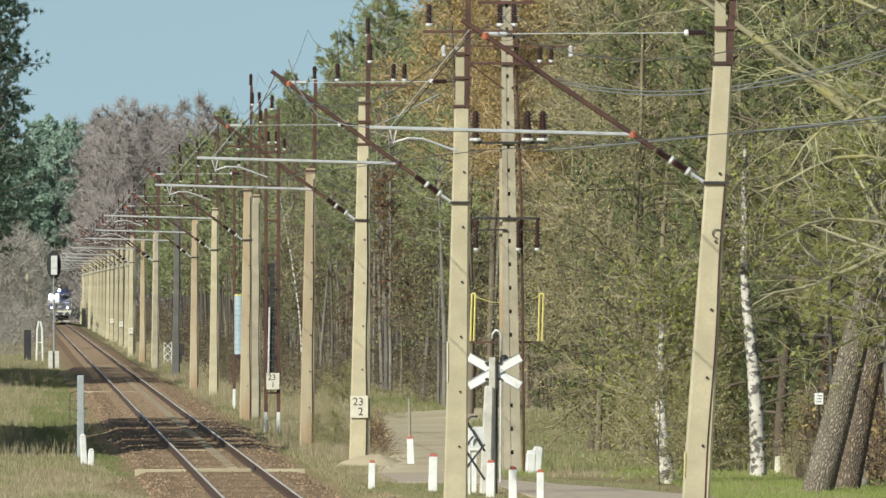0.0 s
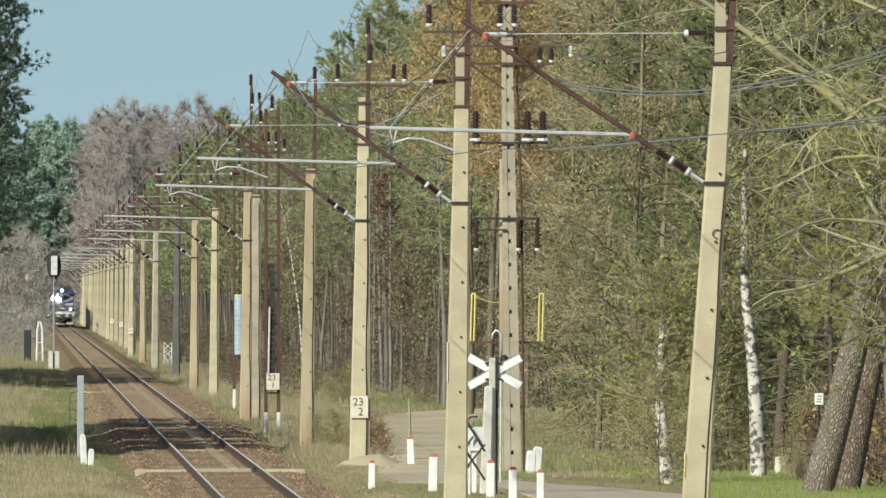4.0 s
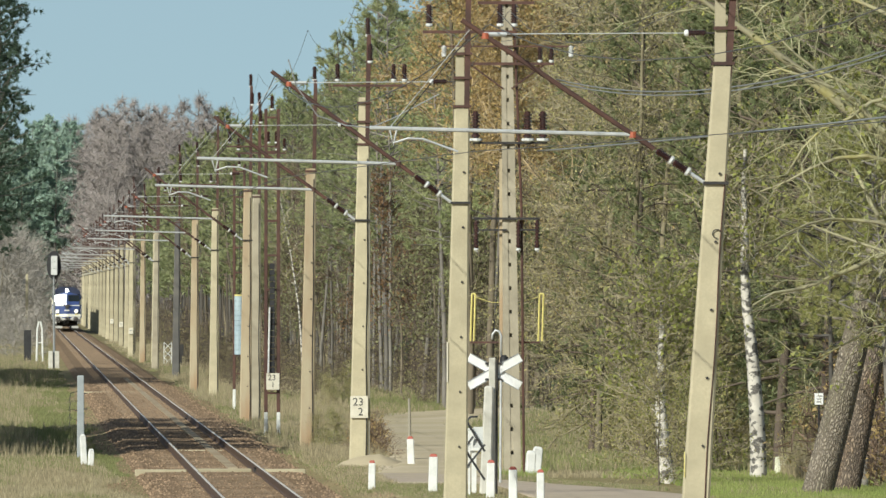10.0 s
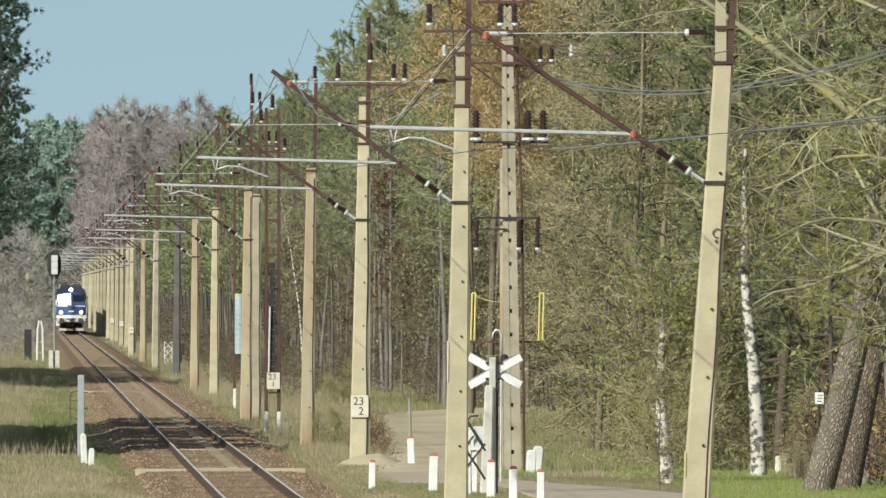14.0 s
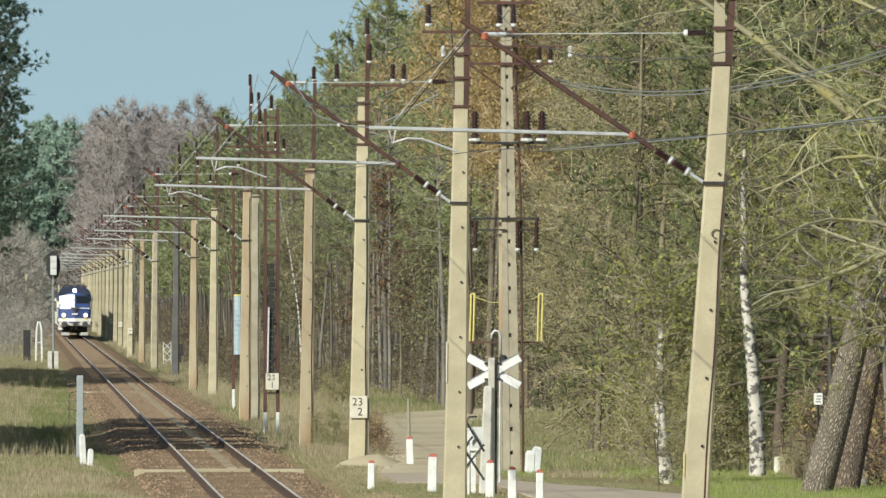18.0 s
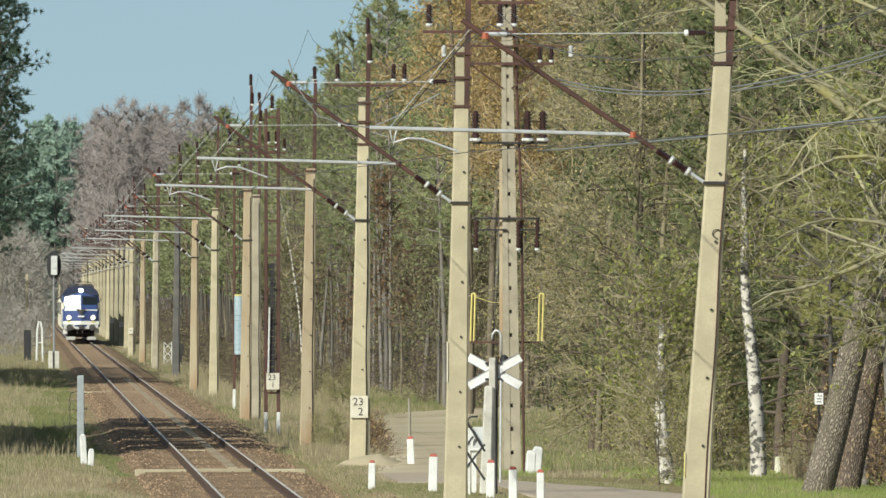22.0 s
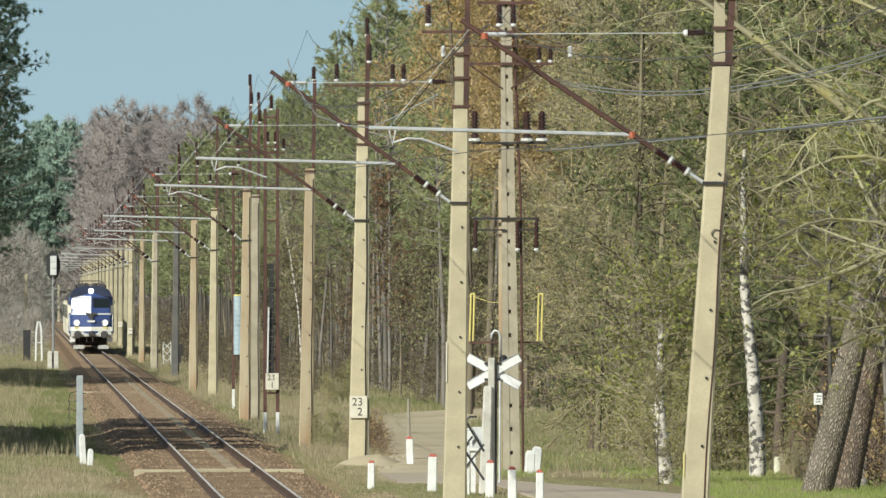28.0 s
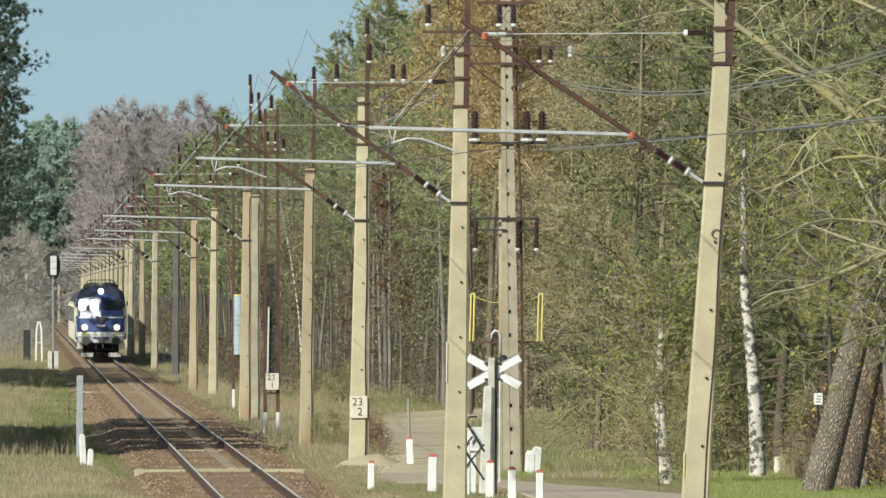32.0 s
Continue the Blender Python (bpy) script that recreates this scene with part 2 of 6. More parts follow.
BIRCH = surf("white birch bark", (0.68, 0.64, 0.56), (0.50, 0.46, 0.39), 2.0, 0.8, 0.3, c3=(0.05, 0.045, 0.04), scale3=3.6, edges3=(0.50, 0.55), grain=20, stretch=(1.4, 1.4, 2.2))
LEAF = surf("young olive leaves", (0.36, 0.335, 0.135), (0.43, 0.375, 0.17), 0.6, 0.6, grain=0, island=0.28, each=0.14, translucent=0.4)
LEAF_BROWN = surf("withered brown oak leaves", (0.50, 0.365, 0.155), (0.41, 0.295, 0.125), 0.7, 0.7, grain=0, island=0.4, translucent=0.35)
LEAF_RUSSET = surf("russet withered leaves", (0.27, 0.155, 0.075), (0.21, 0.13, 0.065), 0.7, 0.7, grain=0, island=0.35, translucent=0.3)
LEAF_DULL = surf("dull olive buds", (0.215, 0.225, 0.105), (0.275, 0.265, 0.135), 0.6, 0.6, grain=0, island=0.3, each=0.2, translucent=0.35)
LEAF_LIGHT = surf("pale new leaves", (0.27, 0.30, 0.07), (0.33, 0.33, 0.10), 0.8, 0.6, grain=0, island=0.35, translucent=0.4)
NEEDLE = surf("pine needles", (0.31, 0.355, 0.16), (0.38, 0.395, 0.20), 0.5, 0.65, grain=0, island=0.3, each=0.22, translucent=0.35)
NEEDLE_DARK = surf("dark spruce needles", (0.045, 0.08, 0.05), (0.065, 0.10, 0.06), 0.5, 0.65, grain=0, island=0.3, each=0.15, translucent=0.2)
# Dark brown scrub; darker than TWIG_BROWN partly in place of shade inside the wood.
TWIG_UNDER = surf("dark brown undergrowth twigs", (0.125, 0.095, 0.07), (0.085, 0.066, 0.052), 1.2, 0.9, grain=0, island=0.35)
# Paler and mauver than near twigs: distance haze put into the colour.
TWIG_HAZE = surf("mauve-grey distant twigs", (0.325, 0.288, 0.268), (0.27, 0.24, 0.227), 0.3, 0.9, grain=0, island=0.25)
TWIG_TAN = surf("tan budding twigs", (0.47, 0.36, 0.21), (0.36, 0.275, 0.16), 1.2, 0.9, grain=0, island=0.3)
# Bark of the same far wood, greyed for the haze.
BARK_HAZE = surf("grey distant bark", (0.24, 0.215, 0.20), (0.20, 0.18, 0.17), 0.6, 0.95, grain=0, each=0.2)
TWIG_PALE = surf("pale lichened twigs", (0.46, 0.44, 0.255), (0.33, 0.31, 0.18), 1.0, 0.9, grain=0, island=0.25)
BARK_LICHEN = surf("lichened oak bark", (0.44, 0.41, 0.25), (0.28, 0.25, 0.16), 2.0, 0.95, 0.6, c3=(0.42, 0.37, 0.10), scale3=0.9, grain=14)
# Pale blue-green: the haze over the far conifers is put into the colour.
NEEDLE_HAZE = surf("grey-green distant needles", (0.37, 0.49, 0.405), (0.43, 0.54, 0.44), 0.3, 0.7, grain=0, island=0.2, translucent=0.4)
def plated(name, plate, crack, warm):
    """Old pine bark: upright plates parted by dark cracks, in relief."""
    m = bpy.data.materials.new(name)
    m.use_nodes = True
    nt = m.node_tree
    b = nt.nodes["Principled BSDF"]
    co, mp = nt.nodes.new("ShaderNodeTexCoord"), nt.nodes.new("ShaderNodeMapping")
    mp.inputs["Scale"].default_value = (1, 1, 0.45)
    nt.links.new(co.outputs["Object"], mp.inputs[0])
    warp = nt.nodes.new("ShaderNodeTexNoise")
    warp.inputs["Scale"].default_value, warp.inputs["Detail"].default_value = 6.0, 3.0
    nt.links.new(mp.outputs[0], warp.inputs["Vector"])
    push = nt.nodes.new("ShaderNodeVectorMath")
    push.operation = "MULTIPLY_ADD"
    push.inputs[1].default_value = (0.16, 0.16, 0.16)
    nt.links.new(warp.outputs["Color"], push.inputs[0])
    nt.links.new(mp.outputs[0], push.inputs[2])
    cells = nt.nodes.new("ShaderNodeTexVoronoi")
    cells.feature = "DISTANCE_TO_EDGE"
    cells.inputs["Scale"].default_value = 21.0
    nt.links.new(push.outputs[0], cells.inputs["Vector"])
    r = nt.nodes.new("ShaderNodeMapRange")
    r.inputs["From Min"].default_value, r.inputs["From Max"].default_value = 0.0, 0.34
    nt.links.new(cells.outputs["Distance"], r.inputs["Value"])
    hue = nt.nodes.new("ShaderNodeTexNoise")
    hue.inputs["Scale"].default_value = 2.2
    nt.links.new(mp.outputs[0], hue.inputs["Vector"])
    r2 = nt.nodes.new("ShaderNodeMapRange")
    r2.inputs["From Min"].default_value, r2.inputs["From Max"].default_value = 0.45, 0.65
    nt.links.new(hue.outputs["Fac"], r2.inputs["Value"])
    tone, col = nt.nodes.new("ShaderNodeMix"), nt.nodes.new("ShaderNodeMix")
    tone.data_type = col.data_type = "RGBA"
    tone.inputs["A"].default_value, tone.inputs["B"].default_value = (*plate, 1), (*warm, 1)
    nt.links.new(r2.outputs[0], tone.inputs["Factor"])
    col.inputs["A"].default_value = (*crack, 1)
    nt.links.new(tone.outputs["Result"], col.inputs["B"])
    nt.links.new(r.outputs[0], col.inputs["Factor"])
    nt.links.new(col.outputs["Result"], b.inputs["Base Color"])
    b.inputs["Roughness"].default_value, b.inputs["Specular IOR Level"].default_value = 0.95, 0.1
    bp = nt.nodes.new("ShaderNodeBump")
    bp.inputs["Strength"].default_value, bp.inputs["Distance"].default_value = 0.9, 0.03
    nt.links.new(r.outputs[0], bp.inputs["Height"])
    nt.links.new(bp.outputs[0], b.inputs["Normal"])
    return m


BARK_OLD = plated("grey plated old pine bark", (0.42, 0.365, 0.29), (0.14, 0.118, 0.092), (0.33, 0.30, 0.21))
BARK_OLD_DARK = plated("dark brown plated pine bark", (0.33, 0.265, 0.20), (0.10, 0.08, 0.066), (0.37, 0.25, 0.15))
PLATE_PAINT = surf("cream weathered enamel", (0.74, 0.70, 0.58), (0.62, 0.57, 0.45), 5.0, 0.6, 0.05, grain=30)
NEEDLE_YOUNG = surf("yellow-green young needles", (0.31, 0.32, 0.11), (0.38, 0.36, 0.15), 0.8, 0.65, grain=0, island=0.3, translucent=0.35)
BARK_TWIG = surf("lichen-grey young bark", (0.23, 0.20, 0.125), (0.155, 0.13, 0.085), 2.0, 0.95, 0.5, c3=(0.36, 0.33, 0.19), scale3=0.7, grain=16, stretch=(1, 1, 0.5), each=0.2)
NEEDLE_MID = surf("deep green pine needles", (0.15, 0.18, 0.075), (0.20, 0.215, 0.10), 0.6, 0.65, grain=0, island=0.35, each=0.2, translucent=0.25)
PATH_STONE = surf("pale gravel", (0.60, 0.51, 0.37), (0.45, 0.38, 0.275), 3.0, 0.95, grain=0, island=0.35, spec=0.05)
TWIG_SCRUB = surf("grey scrub twigs", (0.35, 0.32, 0.28), (0.27, 0.25, 0.22), 0.6, 0.9, grain=0, island=0.3)
LOCO_GREY_BOX = surf("pale grey boxes", (0.66, 0.67, 0.64), (0.54, 0.55, 0.53), 3.0, 0.6, grain=25)
CONCRETE_PALE = surf("grey-white concrete", (0.62, 0.60, 0.53), (0.50, 0.48, 0.42), 4.0, 0.85, 0.4, grain=30, c3=(0.42, 0.40, 0.33), scale3=1.5)


# ---- ground ----
def lines(*spans):
    out = []
    for a, b, n in spans:
        out += list(np.linspace(a, b, n, endpoint=False))
    return out


def raised(y):
    """The crossing's approaches are filled up to rail level."""
    return max(0.0, min(1.0, (425 - y) / 40)) * max(0.0, min(1.0, (y - 250) / 40))


def ground_at(x, y):
    dx = x - tx(y)
    h = cross(dx)
    if dx > 1.9:
        h += raised(y) * (-0.06 - h) * min(1.0, (dx - 1.9) / 0.8)
    if dx < -1.9:
        h += 0.8 * raised(y) * (-0.10 - h) * min(1.0, (-1.9 - dx) / 1.2)
    if abs(dx) > 2.5:
        h += (0.02 + 0.03 * min(1.0, (abs(dx) - 2.5) / 8)) * noise.noise(Vector((x * 0.25, y * 0.06, 0)))
    return gz(y) + h - sink(y) * max(0.0, min(1.0, (3.6 - abs(dx)) / 1.2))


def build_ground():
    xs = [-1500, -500, -150, -60, -30, -16, -10, -7] + lines((-5.4, -1.9, 8)) + [-1.9, 0, 1.9] + lines((2.4, 10, 16), (10, 22, 12)) + [22, 30, 45, 70, 120, 300, 1500]
    ys = [-60, 40, 120] + lines((160, 280, 12), (280, 700, 84), (700, 2400, 60), (2400, 4900, 12)) + [4900]
    v, f = [], []
    for y in ys:
        for dx in xs:
            x = tx(y) + dx if abs(dx) < 200 else dx
            v.append((x, y, ground_at(x, y)))
    n = len(xs)
    for j in range(len(ys) - 1):
        for i in range(n - 1):
            a = j * n + i
            f.append((a, a + 1, a + n + 1, a + n))
    ob = part("ground", Shape().add(v, f), GROUND, smooth=True)
    tagged(ob, "verge soil with dry straw and patchy spring grass", "ground", kind="structure")


def ribbon(outline, y0, y1, step, centre=tx):
    """A cross-section (dx, z) swept along the line."""
    ys = list(np.arange(y0, y1, step)) + [y1]
    v, f, n = [], [], len(outline)
    for y in ys:
        for dx, z in outline:
            v.append((centre(y) + dx, y, rail_z(y) + z))
    for j in range(len(ys) - 1):
        for i in range(n):
            a, b = j * n + i, j * n + (i + 1) % n
            f.append((a, b, b + n, a + n))
    f += [tuple(range(n)), tuple(range(len(v) - n, len(v)))[::-1]]
    return Shape().add(v, f)


def build_track():
    bed = part("track_bed", ribbon([(-2.9, -0.62), (-1.75, -0.185), (-0.75, -0.178), (0.75, -0.178), (1.75, -0.185), (2.9, -0.62)], 180, 2090, 8), BALLAST)
    tagged(bed, "rust-brown crushed stone ballast under the rails", "track bed", kind="structure")
    head = [(-0.062, -0.172), (0.062, -0.172), (0.062, -0.155), (0.012, -0.135), (0.012, -0.045), (0.036, -0.035), (0.036, -0.004), (0.028, 0.0),
            (-0.028, 0.0), (-0.036, -0.004), (-0.036, -0.035), (-0.012, -0.045), (-0.012, -0.135), (-0.062, -0.155)]
    for side in (-0.7535, 0.7535):
        rail = part("rail", ribbon([(side + a, b) for a, b in head], 180, 2090, 6), RAIL_SIDE)
        tagged(rail, "brown rusty steel rail with a polished head", "rail", "rails of the track")
        part("running_surface", ribbon([(side - 0.027, 0.0), (side + 0.027, 0.0), (side + 0.024, 0.004), (side - 0.024, 0.004)], 180, 2090, 6), RAIL_TOP, rail, "worn rail head, its glint put into a pale colour")
    duct = part("cable_cover", ribbon([(0.20, -0.20), (0.42, -0.20), (0.42, -0.145), (0.20, -0.145)], 372, 760, 6), COVER)
    tagged(duct, "worn pale concrete cable cover lying between the rails", "cable cover")
    # sleepers: the near ones singly, the far ones joined
    track = thing("sleepers", pose(0, 0, 0), "grey-brown sleepers bedded in ballast", "sleepers", kind="structure")
    one = mesh_of("sleeper", Shape().box(0, 0, -0.30, 2.5, 0.25, 0.127, 0.97), SLEEPER)
    rng = random.Random(3)
    y, k = 286.0, 0
    rest = Shape()
    while y < 2000:
        if k < 290:
            ob = new("sleeper", one)
            ob.parent = track
            ob.matrix_basis = pose(tx(y) + rng.uniform(-0.03, 0.03), y, rail_z(y) + rng.uniform(-0.012, 0.004), 0, 0, rng.uniform(-1, 1))
        else:
            rest.box(tx(y) + rng.uniform(-0.03, 0.03), y, rail_z(y) - 0.30, 2.5, 0.25, 0.125, 0.97)
        y += 0.62
        k += 1
    tagged(part("far_sleepers", rest, SLEEPER, track), kind="stuff")


def stones(name, n, y0, y1, x_of, size, material, label, seed):
    """Loose stones strewn over the ground, as squat five-cornered lumps."""
    r = np.random.RandomState(seed)
    y = y0 + (y1 - y0) * r.rand(n) ** 1.4
    x = np.array([x_of(a, b) for a, b in zip(y, r.rand(n))])
    z = np.array([ground_or_bed(a, b) for a, b in zip(x, y)])
    s = size * (0.5 + r.rand(n))
    a0 = r.rand(n) * 6.28
    v = np.zeros((n, 5, 3))
    for k in range(4):
        a = a0 + k * 1.57 + r.rand(n) * 0.5
        v[:, k] = np.stack([x + s * np.cos(a), y + s * np.sin(a), z - 0.3 * s], 1)
    v[:, 4] = np.stack([x, y, z + s * (0.5 + 0.5 * r.rand(n))], 1)
    f = np.array([[0, 1, 4], [1, 2, 4], [2, 3, 4], [3, 0, 4]])[None] + (np.arange(n) * 5)[:, None, None]
    ob = new(name, quads(name, v.reshape(-1, 3), f.reshape(-1, 3), material))
    return tagged(ob, label, "stones", kind="stuff")


def ground_or_bed(x, y):
    a = abs(x - tx(y))
    if a < 1.8:
        return rail_z(y) - 0.18
    if a < 2.9:
        return max(ground_at(x, y), rail_z(y) - 0.19 - 0.375 * (a - 1.8))
    return ground_at(x, y)


def blades(name, n, y0, y1, x_of, height, material, label, seed, lean=0.5, wide=0.022, per=4, keep=None, pull=1.3):
    """Tufts of grass: thin bent blades."""
    r = np.random.RandomState(seed)
    y = y0 + (y1 - y0) * r.rand(n) ** pull
    x = np.array([x_of(a, b) for a, b in zip(y, r.rand(n))])
    if keep:
        ok = np.array([keep(a, b) for a, b in zip(x, y)])
        x, y = x[ok], y[ok]
        n = len(x)
    z = np.array([ground_at(a, b) for a, b in zip(x, y)]) - 0.02
    x, y, z = (np.repeat(q, per) for q in (x, y, z))
    m = len(x)
    x = x + r.randn(m) * 0.06
    y = y + r.randn(m) * 0.06
    h = height * (0.45 + 0.8 * r.rand(m))
    a = r.rand(m) * 6.28
    dx, dy = np.cos(a) * lean * h * r.rand(m), np.sin(a) * lean * h * r.rand(m)
    w = wide * (0.6 + 0.8 * r.rand(m))
    v = np.zeros((m, 3, 3))
    v[:, 0] = np.stack([x - w, y, z], 1)
    v[:, 1] = np.stack([x + w, y, z], 1)
    v[:, 2] = np.stack([x + dx, y + dy, z + h], 1)
    f = (np.arange(m) * 3)[:, None] + np.arange(3)
    ob = new(name, quads(name, v.reshape(-1, 3), f, material))
    return tagged(ob, label, "grass", kind="stuff")


def strip(name, pts, widths, lift, material, label, category):
    """A made surface laid over the ground along points; lies just above it."""
    v, f = [], []
    pts = [Vector((*p, 0)) for p in pts]
    across = 8
    dense, wd = [], []
    for i in range(len(pts) - 1):
        for k in range(8):
            t = k / 8
            dense.append(pts[i].lerp(pts[i + 1], t))
            wd.append(widths[i] * (1 - t) + widths[i + 1] * t)
    dense.append(pts[-1])
    wd.append(widths[-1])
    for i, p in enumerate(dense):
        d = (dense[min(i + 1, len(dense) - 1)] - dense[max(i - 1, 0)]).normalized()
        u = Vector((d.y, -d.x, 0))
        for k in range(across + 1):
            q = p + u * wd[i] * (k / across - 0.5) * (1 + 0.22 * noise.noise(p * 0.09 + Vector((k, 0, 0))))
            rim = k in (0, across) or i in (0, len(dense) - 1)
            v.append((q.x, q.y, ground_at(q.x, q.y) + (-0.04 if rim else lift)))
    n = across + 1
    for i in range(len(dense) - 1):
        for k in range(across):
            a = i * n + k
            f.append((a, a + 1, a + n + 1, a + n))
    ob = part(name, Shape().add(v, f), material, smooth=True)
    return tagged(ob, label, category, kind="structure")


build_ground()
build_track()


def build_road():
    """The gravel road: from the crossing it bends round and runs towards the viewer."""
    v, f = [], []
    cols, rows = 30, 26
    for i in range(cols + 1):
        x = 7.6 + 6.1 * i / cols
        w = noise.noise(Vector((x * 0.9, 3, 0)))
        far = 353 - max(0.0, x - 9) * 8.0 + 1.5 * w
        k = max(0.0, min(1.0, (x - 10.1) / 0.8))
        near = 335.5 + 1.2 * w - 130 * k
        for j in range(rows + 1):
            y = far + (near - far) * (j / rows) ** 1.4
            rim = i in (0, cols) or j in (0, rows)
            v.append((x, y, ground_at(x, y) + (-0.04 if rim else 0.025)))
    for i in range(cols):
        for j in range(rows):
            a = i * (rows + 1) + j
            f.append((a, a + 1, a + rows + 2, a + rows + 1))
    tagged(part("road", Shape().add(v, f), ROAD, smooth=True), "worn grey-tan gravel road beyond the level crossing", "road", kind="structure")


build_road()
strip("path", [(9.6, 350), (10.6, 380), (11.4, 430), (12.3, 485), (13.5, 530), (15.2, 556), (18, 568), (26, 580)], [3.4, 3.0, 2.9, 3.2, 4.6, 8.0, 10.0, 10.0], 0.10, SAND, "pale sandy track along the wood's edge", "path")


# ---- the electric line ----
def insulator(parent, name, at, h=0.38, r=0.065, mat_body=None, axis=None, cap=1.0):
    """A ribbed porcelain insulator that stands at a point, with a white cap at its foot."""
    prof = [(r * 0.5, 0)]
    k = 7
    for i in range(k):
        z = h * (0.08 + 0.88 * i / k)
        prof += [(r, z), (r, z + h * 0.05), (r * 0.62, z + h * 0.07), (r * 0.62, z + h * 0.115)]
    prof.append((r * 0.45, h))
    m = Matrix.Translation(at) @ (axis or Matrix.Identity(4))
    ob = part(name, Shape().lathe(prof, 9, m), mat_body or PORCELAIN, parent, "ribbed dark brown porcelain insulator", smooth=False)
    part("cap", Shape().lathe([(r * 0.6, -0.06 * cap), (r * 0.95 * cap, -0.035 * cap), (r * 0.95 * cap, -0.002), (r * 0.5, 0.006)], 9, m), PORCELAIN_WHITE, ob, "white insulator cap")
    return ob


def along(a, b):
    """A turn that lays local z along the way from a to b."""
    return (Vector(b) - Vector(a)).to_track_quat("Z", "Y").to_matrix().to_4x4()


def post(lean, h, w0, w1, d0=0.32, d1=0.22, z0=-0.9):
    """A tapered concrete post with cut corners, leaning."""
    s = Shape()
    k = math.tan(radians(lean))
    for a, b in ((z0, h),):
        v = []
        for z in (a, b):
            t = (z - z0) / (h - z0)
            w, d = (w0 + (w1 - w0) * t) / 2, (d0 + (d1 - d0) * t) / 2
            c = 0.03
            for x, y in ((-w + c, -d), (w - c, -d), (w, -d + c), (w, d - c), (w - c, d), (-w + c, d), (-w, d - c), (-w, -d + c)):
                v.append((x + k * z, y, z))
        s.add(v, [(i, (i + 1) % 8, 8 + (i + 1) % 8, 8 + i) for i in range(8)] + [tuple(range(8, 16)), tuple(range(8))[::-1]])
    return s


MAST_LABEL = "tapered concrete catenary mast with a rusty steel top and tubular bracket"


def catenary_mast(x, y, lean=1.0, concrete=None, bracket=True, reach=3.35, up=0.0, top=10.9, wide=0.40, arms=True, cable=True, red=False, holes=True, head=True, tube=None):
    """A concrete mast on the ground at (x, y); rail level is 0.5 up. The bracket reaches towards the track."""
    g = ground_at(x, y)
    rail = gz(y) - g           # rail level over the base
    k = math.tan(radians(lean))
    m = thing("catenary_mast", pose(x, y, g), MAST_LABEL, "catenary mast", "masts along the track")
    con = concrete or CONCRETE
    z1 = rail + 7.42 + up
    part("post", post(lean, z1, wide, 0.285), con, m)
    slim = Shape().box(0, 0, 0, 0.17, 0.15, 1.15, 0.9, Matrix.Translation((k * z1 - 0.04, 0, z1)))
    if head:
        part("post_head", slim, con, m)
    zt = rail + top
    x0 = lambda z: k * z
    # steel extension of two channels
    ext = Shape()
    for dy in (-0.085, 0.085):
        za = z1 - 0.15
        ext.add([(x0(za) + a + 0.085, dy + b, za) for a, b in ((-0.05, -0.02), (0.05, -0.02), (0.05, 0.02), (-0.05, 0.02))] +
                [(x0(zt) + a + 0.085, dy + b, zt) for a, b in ((-0.05, -0.02), (0.05, -0.02), (0.05, 0.02), (-0.05, 0.02))],
                [(3, 2, 1, 0), (4, 5, 6, 7), (0, 1, 5, 4), (1, 2, 6, 5), (2, 3, 7, 6), (3, 0, 4, 7)])
    part("steel_extension", ext, RUST, m, "rusty red-brown steel channels")
    for zc in (z1 + 0.02, z1 + 0.55, z1 + 1.0) if head else (z1 - 0.1,):
        part("clamp_band", Shape().box(x0(zc), 0, zc, 0.34, 0.27, 0.05), RUST, m)
    if cable:
        zs = [0.0, 0.8, 1.6, 2.4, 3.2, 4.0, 4.8, 5.6, z1 - 0.3]
        part("earth_wire", Shape().tube([(x0(z) + wide / 2 * (1 - 0.04 * z) - 0.07 + 0.012 * math.sin(1.7 * z), -0.17 + 0.006 * z, z) for z in zs], 0.014, 5), DARK_STEEL, m, "dark earthing rod")
    # Dark discs on the face imitate the shade inside bolt holes.
    for i in range(6 if holes else 0):
        z = 1.2 + i * 1.02
        part("bolt_hole", Shape().lathe([(0.022, 0), (0.022, 0.012)], 8, Matrix.Translation((x0(z) + 0.05, -0.165 + 0.0055 * z - 0.006, z)) @ pose(0, 0, 0, 90)), DARK_STEEL, m)
    if arms:
        za = rail + 8.82 + up
        bar = Shape().box(x0(za) + 0.12, -0.10, za, 1.75, 0.06, 0.055)
        part("crossarm", bar, RUST, m, "rusty steel crossarm")
        for dx in (-0.64, 0.68, 0.94):
            insulator(m, "insulator", (x0(za) + dx, -0.10, za + 0.18), 0.36, 0.07)
        insulator(m, "insulator", (x0(zt) + 0.06, 0, zt), 0.40, 0.07)
        insulator(m, "insulator", (x0(zt) + 0.11, -0.10, zt - 0.62), 0.40, 0.07)
    if bracket:
        zb, zm = rail + 5.68 + up, rail + 8.07 + up
        foot = Vector((x0(zb) - 0.17, 0, zb))
        head = Vector((-reach, 0, zm))
        way = (head - foot)
        part("strut", Shape().tube([foot + way * 0.21, head + way * 0.02], 0.039, 8), RUST, m, "rusty inclined bracket tube")
        part("strut_foot", Shape().tube([foot, foot + way * 0.06], 0.03, 6), GALV, m)
        for a in (0.075, 0.145):
            q = foot + way * a
            insulator(m, "strut_insulator", q, 0.24, 0.066, axis=along(foot, head), cap=1.1)
        part("mast_clamp", Shape().box(x0(zb), 0, zb - 0.03, 0.37, 0.34, 0.045), DARK_STEEL, m)
        node = foot + way * 0.30
        tip = Vector((-reach - 1.45, 0, rail + 6.50 + up))
